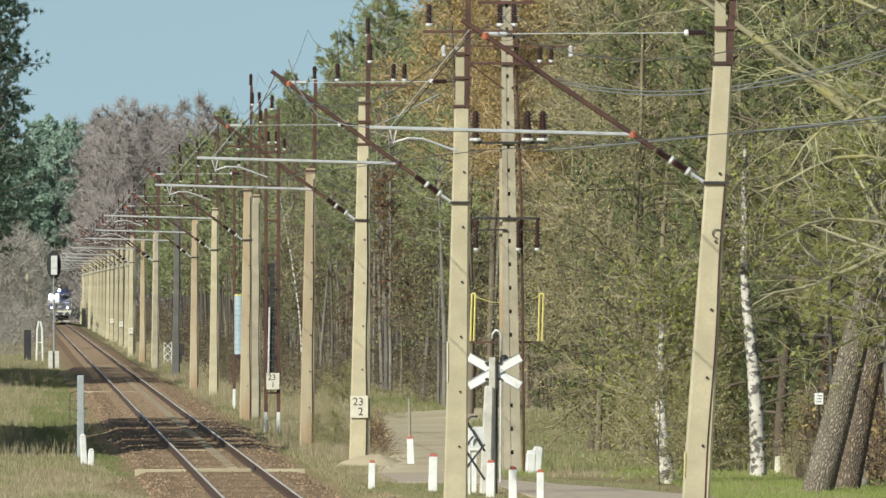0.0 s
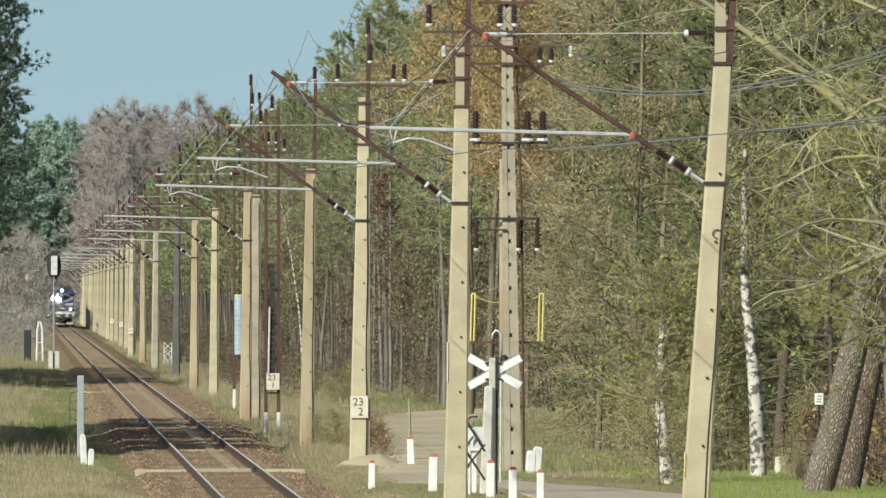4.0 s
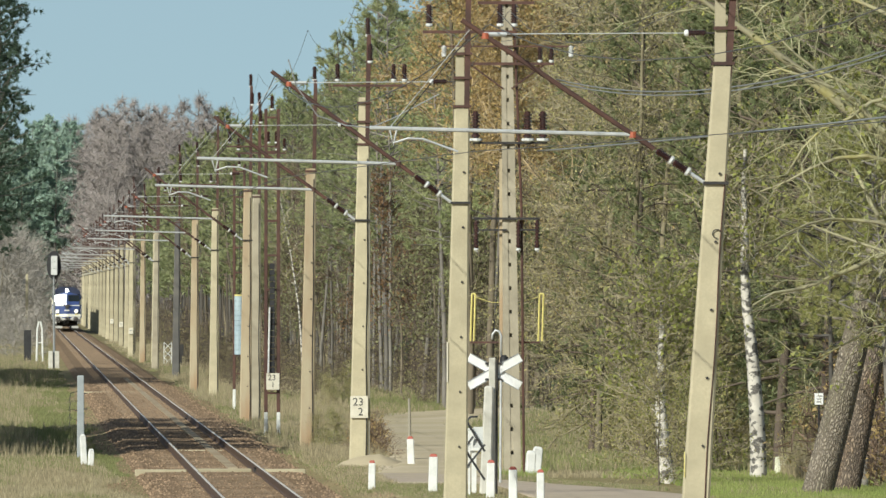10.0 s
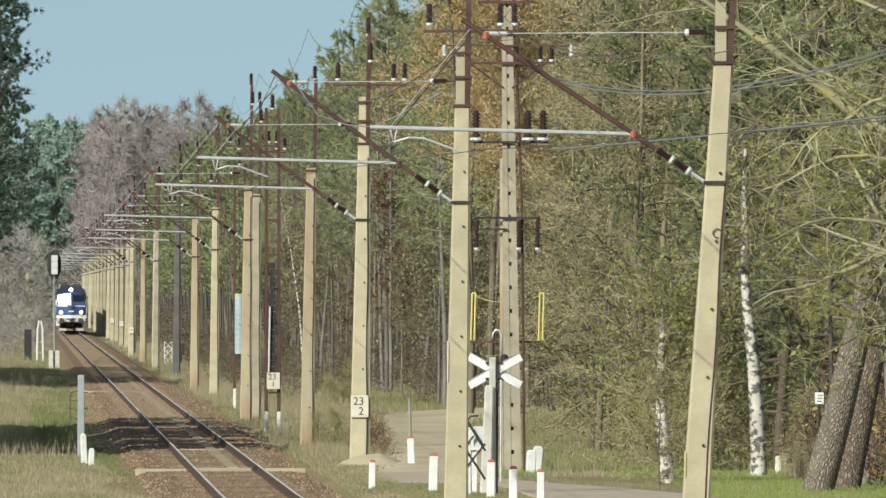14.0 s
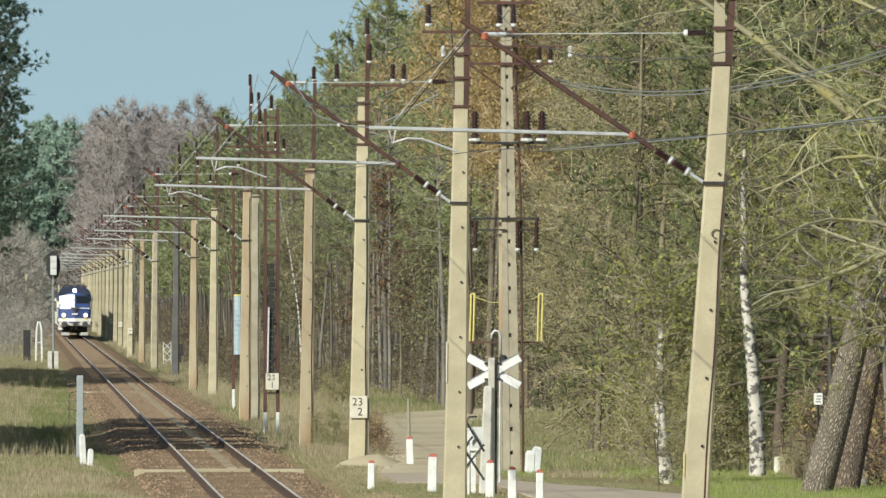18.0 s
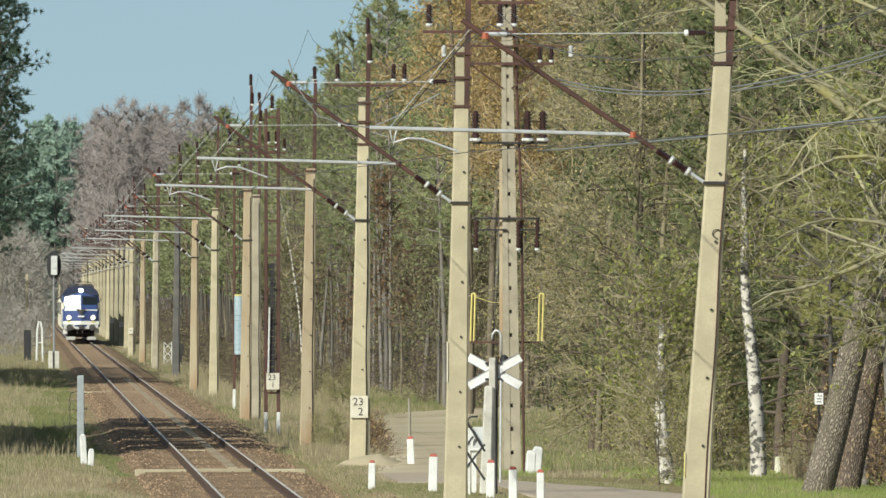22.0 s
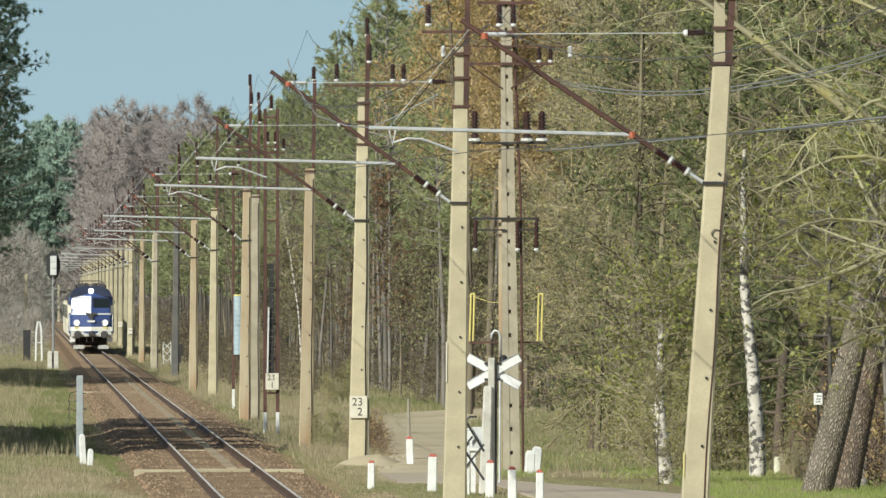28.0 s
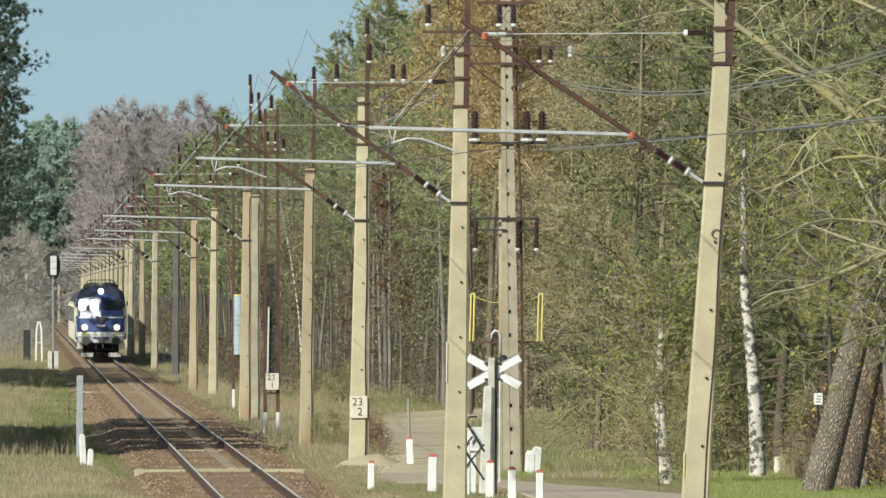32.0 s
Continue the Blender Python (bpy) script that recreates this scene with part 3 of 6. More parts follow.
        part("registration_tube", Shape().tube([node, tip], 0.032, 8), tube or GALV, m, "pale galvanised registration tube" if tube is None else "dull grey registration tube")
        part("tube_clamp", Shape().lathe([(0.055, -0.045), (0.055, 0.045)], 8, Matrix.Translation(node)), RED_CLAMP if red else RUST, m, "orange-red clamp" if red else "rusty clamp")
        part("top_clamp", Shape().lathe([(0.06, -0.045), (0.06, 0.045)], 8, Matrix.Translation(foot + way * 0.92)), RED_CLAMP, m, "orange-red clamp")
        a = tip + (node - tip) * 0.075
        part("drop_bracket", Shape().tube([a, a + Vector((0.06, 0, -0.25)), a + Vector((0.12, 0, 0.02))], 0.018, 5), GALV, m)
        e = a + Vector((0.06, 0, -0.22))
        part("steady_arm", Shape().tube([e, e + Vector((0.22, 0, 0.07)), e + Vector((0.45, 0, 0.06)), e + Vector((0.97, 0, -0.13))], 0.017, 6), GALV, m, "pale curved steady arm")
        t0 = foot + way * 0.93
        t1 = Vector((x0(t0.z) - 0.55, 0, t0.z + 0.02))
        part("tie_sleeve", Shape().tube([t0, t0 + Vector((0.36, 0, 0.0))], 0.035, 6), GALV, m)
        part("tie_rod", Shape().tube([t0, t1], 0.008, 5), GALV, m)
        insulator(m, "tie_insulator", t1, 0.26, 0.055, axis=along(t1, t1 + Vector((1, 0, 0))))
        part("tie_foot", Shape().tube([t1 + Vector((0.26, 0, 0)), (x0(t1.z) - 0.1, 0, t1.z)], 0.014, 5), DARK_STEEL, m)
        for dy, mt, r in ((0.0, GALV, 0.006), (0.05, DARK_STEEL, 0.008), (-0.05, DARK_STEEL, 0.006)):
            part("stay_cable", Shape().tube([head + Vector((0.05, dy, -0.1 - abs(dy) * 2)), a.lerp(node, 0.02 if dy else 0.0)], r, 5), mt, m)
    return m


def letters(text, size, m, material, name, parent):
    """Raised writing as a mesh."""
    cu = bpy.data.curves.new(name, "FONT")
    cu.body, cu.size, cu.align_x, cu.align_y, cu.extrude = text, size, "CENTER", "CENTER", 0.002
    ob = new(name, cu)
    me = bpy.data.meshes.new_from_object(ob)
    bpy.data.objects.remove(ob)
    me.materials.append(material)
    ob = new(name, me)
    ob.parent = parent
    ob.matrix_basis = m
    return ob


def km_plate(mast, x, y, z, w, h, top, low):
    """A white kilometre plate on a mast, with black figures."""
    p = part("kilometre_plate", Shape().box(x, y, z, w, 0.02, h), PLATE_PAINT, mast, "white plate with black kilometre figures", bevel=0.004)
    letters(top, h * 0.50, pose(x - w * 0.06, y - 0.014, z + h * 0.72, 90), BLACK_PAINT, "figures", p)
    letters(low, h * 0.50, pose(x + w * 0.08, y - 0.014, z + h * 0.27, 90), BLACK_PAINT, "figures", p)


M1 = catenary_mast(10.13, 237, 3.6, wide=0.46, red=True, cable=False)
k1 = math.tan(radians(3.6))
part("earth_wire", Shape().tube([(k1 * z + 0.13 + 0.012 * math.sin(2.1 * z), -0.168 + 0.0055 * z, z) for z in [0.35 * i for i in range(19)]], 0.010, 5), RUST, M1, "wavy rust-red earthing wire")
M2 = catenary_mast(8.20, 294, 1.0, wide=0.46, cable=False)
M3 = catenary_mast(8.13, 373, 0.9, wide=0.47, top=10.05)
km_plate(M3, 0.01, -0.20, 1.08, 0.42, 0.52, "23", "2")
part("cable_pipe", Shape().tube([(0.245, -0.10, 0.0), (0.245, -0.10, 0.9), (0.247, -0.10, 3.0), (0.250, -0.09, 5.2), (0.245, -0.08, 6.6)], 0.022, 6), CONCRETE_GREY, M3, "grey cable pipe")
M4 = catenary_mast(8.22, 444, 0.9, CONCRETE_RUSTY, bracket=False, wide=0.42, arms=False, top=9.9, head=False)
insulator(M4, "insulator", (0.22, 0, -ground_at(8.22, 444) + 9.9), 0.36, 0.07)
FAR_MASTS = [(7.85, 536, True, 0.6), (8.30, 545, False, 0.5), (8.34, 660, True, 0.5), (7.86, 690, True, 0.4), (8.2, 800, False, 0.6), (7.9, 884, True, 0.8),
             (8.45, 950, True, 0.5), (7.88, 968, False, 0.3), (7.62, 1030, True, 0.6), (7.8, 1045, False, 0.5)]
d = 1105
while d < 2050:
    FAR_MASTS.append((tx(d) + 3.15, d, True, 0.6))
    FAR_MASTS.append((tx(d) + 3.4, d + 31, False, 0.5))
    d += 62
proto = {}
for i, (x, y, br, lean) in enumerate(FAR_MASTS):
    kind = (br, i % 4) if i not in (0, 4) else "single %d" % i
    if kind not in proto:
        # Concretes vary by mast; the browner ones also put distance haze into the colour.
        k = i % 4
        proto[kind] = catenary_mast(x, y, lean, (CONCRETE_RUSTY if i == 0 else CONCRETE_DARK if i == 4 else None, CONCRETE_POLE, None, CONCRETE_RUSTY)[k], bracket=br, wide=0.42, reach=(3.35, 3.05, 3.5, 3.2)[k], up=(0.0, -0.15, -0.05, -0.3)[k], top=(10.9, 10.4, 11.2, 10.0)[k], arms=k != 2, holes=i == 0, tube=DULL_TUBE if i > 4 else None, head=False)
    else:
        copy_thing(proto[kind], pose(x, y, ground_at(x, y)))


def wire(name, pts, r, material, label):
    ob = part(name, Shape().tube(pts, r, 4), material)
    return tagged(ob, label, "wire")


def build_wires():
    ys = [180, 237, 294, 373, 444, 536, 600, 660, 740, 820, 884, 950, 1030]
    y = 1105
    while y < 2050:
        ys.append(y)
        y += 62
    for name, z, sag, r, off in (("messenger_wire", 8.05, 0.9, 0.009, 0.1), ("contact_wire", 6.15, 0.04, 0.008, -0.1)):
        pts = []
        for i in range(len(ys) - 1):
            for k in range(8):
                t = k / 8
                y = ys[i] + (ys[i + 1] - ys[i]) * t
                stag = off * (1 - 2 * t) * (1 if i % 2 else -1)
                pts.append((tx(y) + stag, y, gz(y) + z - sag * 4 * t * (1 - t)))
        wire(name, pts, r, WIRE, "thin dark overhead line wire above the track")
    for dx, z in ((2.66, 9.25), (4.0, 9.25), (4.25, 9.25), (3.4, 11.3)):
        pts = []
        for i in range(len(ys) - 1):
            for k in range(8):
                t = k / 8
                y = ys[i] + (ys[i + 1] - ys[i]) * t
                pts.append((tx(y) + dx, y, gz(y) + z - 1.0 * 4 * t * (1 - t)))
        wire("line_wire", pts, 0.006, WIRE, "thin dark line wire between mast tops")


build_wires()
part("jumper", Shape().tube([(5.10 - 8.20, -0.05, 8.4), (5.25 - 8.20, -0.05, 7.9), (5.64 - 8.20, -0.05, 7.35), (6.17 - 8.20, -0.05, 7.17), (6.64 - 8.20, -0.05, 7.13), (7.0 - 8.20, -0.05, 7.28), (7.9 - 8.20, -0.05, 7.75)], 0.012, 5), CABLE, M2, "slack grey jumper cable")
part("ring_mark", Shape().tube([(0.40 + 0.065 * math.cos(a), -0.150, 5.4 + 0.065 * math.sin(a)) for a in [0.4 * k for k in range(13)]], 0.009, 4), DARK_STEEL, M1, "dark painted ring")
part("paint_mark", Shape().box(-0.085, -0.165, 1.75, 0.016, 0.012, 0.38), YELLOW_PAINT, M1, "faded yellow paint mark")
part("paint_mark", Shape().box(-0.15, -0.165, 2.4, 0.02, 0.012, 0.75), PLATE_PAINT, M2, "pale paint mark")


# ---- by the crossing ----
BOLLARD_LABEL = "white concrete bollard with a faded red top beside the crossing"


def bollard(x, y, h=0.75, w=0.18, lean=0.0, turn=0.0, red=True):
    t = thing("bollard", pose(x, y, ground_at(x, y), 0, lean, turn), BOLLARD_LABEL if red else "plain worn white concrete bollard in the grass", "bollard", "bollards at the crossing")
    part("shaft", Shape().box(0, 0, -0.3, w, w, h + 0.3 - 0.05, 0.93), CONCRETE_WHITE, t, bevel=0.015)
    part("cap", Shape().box(0, 0, h - 0.05, w * 0.93, w * 0.93, 0.06, 0.6), RED_PAINT if red else CONCRETE_WHITE, t, "red painted top", bevel=0.015)


for a in ((7.42, 328, 0.60, 0.15, 1), (8.5, 321, 0.76, 0.19, 1.5), (9.12, 363, 0.72, 0.17, -2), (9.43, 313, 0.74, 0.17, 1), (9.53, 302, 0.72, 0.17, 0), (9.94, 298.5, 0.70, 0.15, 0),
          ):
    bollard(*a)
for a in ((1.68, 377, 0.76, 0.15, -3), (1.83, 376, 0.44, 0.14, 2), (11.32, 347, 0.56, 0.20, 3), (11.47, 348, 0.64, 0.21, 6)):
    bollard(*a, 10, False)


def beam(x0, x1, y, z, label, h=0.03, mat_=None):
    """A concrete edge beam across the track."""
    ob = part("edge_beam", Shape().box((x0 + x1) / 2, y, rail_z(y) + z - 0.3, x1 - x0, 0.35, h + 0.3), mat_ or CONCRETE, None, label, bevel=0.02)
    return tagged(ob, label, "edge beam", "beams across the track")


BEAM_LABEL = "pale worn concrete beam across the track"
for x0, x1, y, z in ((2.8, 4.0, 366, -0.15), (4.14, 5.50, 366, -0.13), (5.64, 6.75, 366, -0.14), (4.2, 5.45, 413, -0.19), (2.9, 4.0, 655, -0.19), (4.15, 5.5, 655, -0.19)):
    beam(x0, x1, y, z, BEAM_LABEL)


def crossing_sign():
    """Seen from behind: the post stands before the two boards."""
    x, y = 9.62, 318
    t = thing("crossing_sign", pose(x, y, ground_at(x, y)), "white diagonal-cross level crossing sign on a pale concrete post", "crossing sign")
    part("footing_post", Shape().box(-0.14, -0.03, -0.3, 0.25, 0.14, 2.47, 0.76, pose(0, 0, 0, 0, 2.0)), CONCRETE_PALE, t, "grey-white concrete post", bevel=0.035)
    part("post", Shape().box(0.0, 0.06, -0.3, 0.13, 0.07, 3.04), CONCRETE_PALE, t, bevel=0.012)
    part("steel_post", Shape().tube([(0.085, 0.08, -0.2), (0.095, 0.08, 2.70)], 0.024, 8), DARK_STEEL, t, "dark steel tube")
    for z in (2.28, 2.60):
        part("bracket", Shape().box(0.03, 0.11, z, 0.34, 0.03, 0.045), DARK_STEEL, t)
    for s in (-1, 1):
        m = Matrix.Translation((0.05, 0.15 + 0.014 * s, 2.46)) @ pose(0, 0, 0, 0, 29 * s)
        arm = part("arm", Shape().box(0, 0, -0.095, 1.20, 0.022, 0.19, 1.0, m), WHITE_PAINT, t, "white enamel board", bevel=0.006)
        for e in (-1, 1):
            part("edge_strip", Shape().box(0, -0.016, e * 0.088 - 0.008, 1.19, 0.012, 0.016, 1.0, m), CABLE, arm, "grey folded rim")


crossing_sign()


def lattice_frame(x, y, w, h, n, material, label, name="lattice_frame", lean=0.0):
    t = thing(name, pose(x, y, ground_at(x, y), 0, lean), label, "lattice frame")
    for s in (-1, 1):
        part("stile", Shape().box(s * w / 2, 0, -0.1, 0.035, 0.03, h + 0.1), material, t)
    for k in range(n):
        z0, z1 = h * k / n, h * (k + 1) / n
        for s in (-1, 1):
            part("brace", Shape().tube([(-s * w / 2, -0.012 * s, z0), (s * w / 2, -0.012 * s, z1)], 0.02, 5), material, t)




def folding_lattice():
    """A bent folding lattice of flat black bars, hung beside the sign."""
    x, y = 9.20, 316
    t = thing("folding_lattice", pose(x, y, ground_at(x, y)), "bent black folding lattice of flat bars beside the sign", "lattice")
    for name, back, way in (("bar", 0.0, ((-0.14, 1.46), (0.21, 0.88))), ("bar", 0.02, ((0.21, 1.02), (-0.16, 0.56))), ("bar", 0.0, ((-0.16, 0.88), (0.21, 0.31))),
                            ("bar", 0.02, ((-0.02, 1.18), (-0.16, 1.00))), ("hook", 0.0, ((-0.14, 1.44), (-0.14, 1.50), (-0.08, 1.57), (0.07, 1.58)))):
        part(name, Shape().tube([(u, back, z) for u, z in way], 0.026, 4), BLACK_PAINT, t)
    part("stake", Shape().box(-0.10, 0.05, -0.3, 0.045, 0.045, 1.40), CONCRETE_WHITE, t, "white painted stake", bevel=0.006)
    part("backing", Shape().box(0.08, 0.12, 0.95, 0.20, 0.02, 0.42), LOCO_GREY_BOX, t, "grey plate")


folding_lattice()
lattice_frame(9.05, 930, 0.45, 1.35, 3, CONCRETE_WHITE, "white-painted lattice marker beside the masts")


def small_box(x, y, w, h, z, material, label, name, category):
    t = thing(name, pose(x, y, ground_at(x, y)), label, category)
    part("case", Shape().box(0, 0, z, w, w * 0.7, h), material, t, bevel=0.012)
    part("lid", Shape().box(0, 0, z + h, w * 1.12, w * 0.8, 0.04), material, t, bevel=0.01)
    part("foot", Shape().box(0, 0.02, -0.2, w * 0.4, w * 0.4, z + 0.2), material, t)


small_box(9.28, 319, 0.24, 0.42, 0.85, CONCRETE_WHITE, "small white relay box behind the lattice", "relay_box", "relay box")
small_box(9.55, 905, 0.34, 0.62, 0.65, DARK_STEEL, "dark trackside cabinet among the masts", "cabinet", "cabinet")


def bell_pole():
    x, y = 10.27, 334
    t = thing("bell_pole", pose(x, y, ground_at(x, y)), "dark steel pole with a bent white pipe on top", "pole")
    part("pole", Shape().tube([(0, 0, -0.2), (0.02, 0, 2.65)], 0.026, 8), GALV, t)
    part("bell", Shape().lathe([(0.04, 0), (0.09, 0.02), (0.09, 0.12), (0.04, 0.17)], 12, Matrix.Translation((0.08, -0.05, 2.55))), BLACK_PAINT, t, "black bell housing")
    part("hook_pipe", Shape().tube([(0.02, 0, 2.7), (0.02, 0, 3.12), (-0.02, 0, 3.22), (-0.10, 0, 3.24), (-0.16, 0, 3.16), (-0.17, 0, 3.05)], 0.027, 7), GALV, t, "bent pale pipe", smooth=True)


bell_pole()


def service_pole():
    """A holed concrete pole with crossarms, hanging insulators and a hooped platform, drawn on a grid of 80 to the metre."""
    x, y = 11.03, 350
    k = -0.0125
    t = thing("service_pole", pose(x, y, ground_at(x, y)), "grey holed concrete line pole with crossarms and a yellow-railed platform", "line pole")
    base = -ground_at(x, y)

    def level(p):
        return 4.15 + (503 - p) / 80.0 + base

    s = Shape()
    for sx in (-1, 1):
        v = []
        for z in (-0.8, 11.2):
            f = (z + 0.8) / 12
            o, i = 0.20 - 0.09 * f, 0.034 - 0.006 * f
            for a, b in ((i, -0.11), (o, -0.11), (o, 0.11), (i, 0.11)):
                v.append((sx * a + k * z, b, z))
        s.add(v, [(3, 2, 1, 0), (4, 5, 6, 7), (0, 1, 5, 4), (1, 2, 6, 5), (2, 3, 7, 6), (3, 0, 4, 7)])
    part("flange", s, CONCRETE_POLE, t, "grey-tan weathered concrete flange")
    z = -0.5
    while z < 11.0:
        f = (z + 0.8) / 12
        part("web", Shape().box(k * z, -0.01, z, 0.074 - 0.012 * f, 0.17, 0.435), CONCRETE_POLE, t)
        z += 0.52
    part("back_web", Shape().box(0, 0.115, -0.8, 0.12, 0.03, 12.0, 1.0, Matrix(((1, 0, k, 0), (0, 1, 0, 0), (0, 0, 1, 0), (0, 0, 0, 1)))), CONCRETE_RUSTY, t)
    part("side_pipe", Shape().tube([(0.26 + k * 0, -0.05, 0), (0.20, -0.05, 6), (0.13 + k * 11, -0.05, 11.2)], 0.03, 6), RUST, t, "rusty pipe")
    part("side_strip", Shape().box(-0.25, 0.05, 0.0, 0.07, 0.06, 7.0), CONCRETE_RUSTY, t)

    def arm(p, a, b, material, th=0.07):
        za = level(p)
        part("crossarm", Shape().box((a + b) / 2, -0.15, za - th / 2, b - a, 0.06, th), material, t, "steel crossarm")
        return za

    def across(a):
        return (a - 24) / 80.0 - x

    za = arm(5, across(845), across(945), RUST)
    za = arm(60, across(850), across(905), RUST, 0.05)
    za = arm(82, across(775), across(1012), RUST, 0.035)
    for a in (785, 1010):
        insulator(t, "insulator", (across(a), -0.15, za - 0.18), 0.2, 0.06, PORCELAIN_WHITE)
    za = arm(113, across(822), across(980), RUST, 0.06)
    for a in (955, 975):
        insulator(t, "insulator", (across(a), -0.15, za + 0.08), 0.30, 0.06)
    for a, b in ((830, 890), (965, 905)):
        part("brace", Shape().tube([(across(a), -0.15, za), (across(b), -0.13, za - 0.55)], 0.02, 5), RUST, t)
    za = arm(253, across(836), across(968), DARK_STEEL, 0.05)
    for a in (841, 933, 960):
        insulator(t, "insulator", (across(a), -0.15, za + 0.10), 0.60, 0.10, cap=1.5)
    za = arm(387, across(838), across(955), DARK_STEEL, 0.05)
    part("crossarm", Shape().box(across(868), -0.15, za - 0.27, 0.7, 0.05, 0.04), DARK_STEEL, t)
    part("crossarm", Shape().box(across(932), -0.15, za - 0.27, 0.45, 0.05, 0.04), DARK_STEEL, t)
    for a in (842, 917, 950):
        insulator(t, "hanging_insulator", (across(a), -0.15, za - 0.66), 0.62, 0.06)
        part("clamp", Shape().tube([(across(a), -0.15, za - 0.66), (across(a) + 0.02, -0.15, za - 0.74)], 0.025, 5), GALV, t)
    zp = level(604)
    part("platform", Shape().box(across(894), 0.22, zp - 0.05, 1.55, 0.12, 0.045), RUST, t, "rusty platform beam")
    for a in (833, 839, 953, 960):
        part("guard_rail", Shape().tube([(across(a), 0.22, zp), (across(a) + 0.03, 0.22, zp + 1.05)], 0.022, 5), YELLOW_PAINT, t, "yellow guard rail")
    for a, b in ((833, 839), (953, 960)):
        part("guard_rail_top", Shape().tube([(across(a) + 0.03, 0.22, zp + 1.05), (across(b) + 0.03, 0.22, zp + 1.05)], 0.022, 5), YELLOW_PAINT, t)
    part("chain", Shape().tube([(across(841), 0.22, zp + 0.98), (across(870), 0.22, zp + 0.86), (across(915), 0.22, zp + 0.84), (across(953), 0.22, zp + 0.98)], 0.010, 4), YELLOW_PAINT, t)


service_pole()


def hung(a, b, sag, r, material, label):
    a, b = Vector(a), Vector(b)
    pts = [a.lerp(b, i / 16) - Vector((0, 0, sag * 4 * (i / 16) * (1 - i / 16))) for i in range(17)]
    ob = part("overhead_cable", Shape().tube(pts, r, 6), material, smooth=True)
    return tagged(ob, label, "cable")


for dz in (0.0, 0.07):
    hung((12.0, 350, 8.62 + dz), (14.0, 233, 7.95 + dz), 0.60, 0.013, CABLE, "grey twisted overhead cable")
hung((11.6, 350, 7.10), (14.0, 233, 6.75), 0.05, 0.017, CABLE, "single grey overhead service cable")


def tension_mast(x, y, h, weights, z0, z1, plate):
    """Twin steel channels on white concrete feet, with a stack of tension weights between them."""
    t = thing("tension_mast", pose(x, y, ground_at(x, y)), "rusty twin-leg steel tension mast on white concrete feet", "tension mast", "tension masts")
    for s in (-1, 1):
        part("footing", Shape().box(s * 0.19, 0, -0.3, 0.12, 0.22, 1.05, 0.9), CONCRETE_WHITE, t, "white concrete foot", bevel=0.012)
        part("leg", Shape().box(s * 0.19, 0, 0.6, 0.11, 0.14, h - 0.6, 0.85), RUST, t, bevel=0.008)
    for k in range(9):
        z = 1.3 + (h - 1.6) * k / 8
        part("tie_plate", Shape().box(0, -0.03, z, 0.30, 0.10, 0.06), RUST, t)
    if weights is WEIGHT_BLUE:
        n = 12
        for k in range(n):
            z = z0 + (z1 - z0) * k / n
            part("weight", Shape().lathe([(0.18, 0), (0.19, 0.006), (0.19, (z1 - z0) / n - 0.014), (0.18, (z1 - z0) / n - 0.006)], 14, Matrix.Translation((0.0, -0.24, z))), weights, t)
        part("weight_rod", Shape().tube([(0, -0.24, z0 - 0.2), (0, -0.24, h - 1)], 0.012, 5), DARK_STEEL, t)
        part("yellow_cap", Shape().lathe([(0.185, 0), (0.185, 0.06)], 14, Matrix.Translation((0.0, -0.24, z1))), YELLOW_PAINT, t)
    else:
        n = 18
        for k in range(n):
            z = z0 + (z1 - z0) * k / n
            part("weight", Shape().box(0.0, -0.1, z, 0.15, 0.15, (z1 - z0) / n - 0.02), weights, t, bevel=0.01)
        part("guide_rod", Shape().tube([(-0.12, -0.26, z0), (-0.08, -0.26, z0 + 2.0)], 0.028, 6), PORCELAIN_WHITE, t, "white guide tube")
    insulator(t, "insulator", (0, 0, h), 0.4, 0.07)
    if plate:
        p = part("kilometre_plate", Shape().box(0.02, -0.22, 1.44, 0.40, 0.02, 0.50), PLATE_PAINT, t, "white plate with black kilometre figures", bevel=0.004)
        letters("23", 0.25, pose(-0.01, -0.234, 1.80, 90), BLACK_PAINT, "figures", p)
        letters("1", 0.25, pose(0.02, -0.234, 1.57, 90), BLACK_PAINT, "figures", p)


tension_mast(7.87, 482, 10.0, BLACK_PAINT, 1.95, 5.3, True)
tension_mast(8.48, 595, 9.2, WEIGHT_BLUE, 2.05, 4.25, False)


def signal():
    x, y = 2.244, 885
    t = thing("rail_signal", pose(x, y, ground_at(x, y)), "tall railway signal seen from behind, black shield and grey boxes", "signal")
    part("mast", Shape().tube([(0.02, 0, -0.2), (0.0, 0, 6.2)], [0.075, 0.055], 8), CABLE, t)
    out = [(0.40 * math.cos(a), 0.82 * math.sin(a)) for a in [2 * math.pi * k / 20 for k in range(20)]]
    part("shield", Shape().prism([(a, b + 5.85) for a, b in out], -0.03, 0.0), BLACK_PAINT, t, "black oval shield")
    for k in range(3):
        part("lamp_box", Shape().box(0.02, -0.2, 5.30 + k * 0.36, 0.36, 0.30, 0.352), LOCO_GREY_BOX, t, "grey lamp box", bevel=0.02)
    part("arm", Shape().tube([(0, -0.1, 4.7), (0.15, -0.1, 4.9), (0.17, -0.1, 5.6)], 0.035, 6), DARK_STEEL, t)
    for s in (-1, 1):
        part("base_block", Shape().box(s * 0.18, -0.12, -0.3, 0.26, 0.3, 1.35, 0.95), CONCRETE_PALE, t, "pale concrete base block", bevel=0.02)


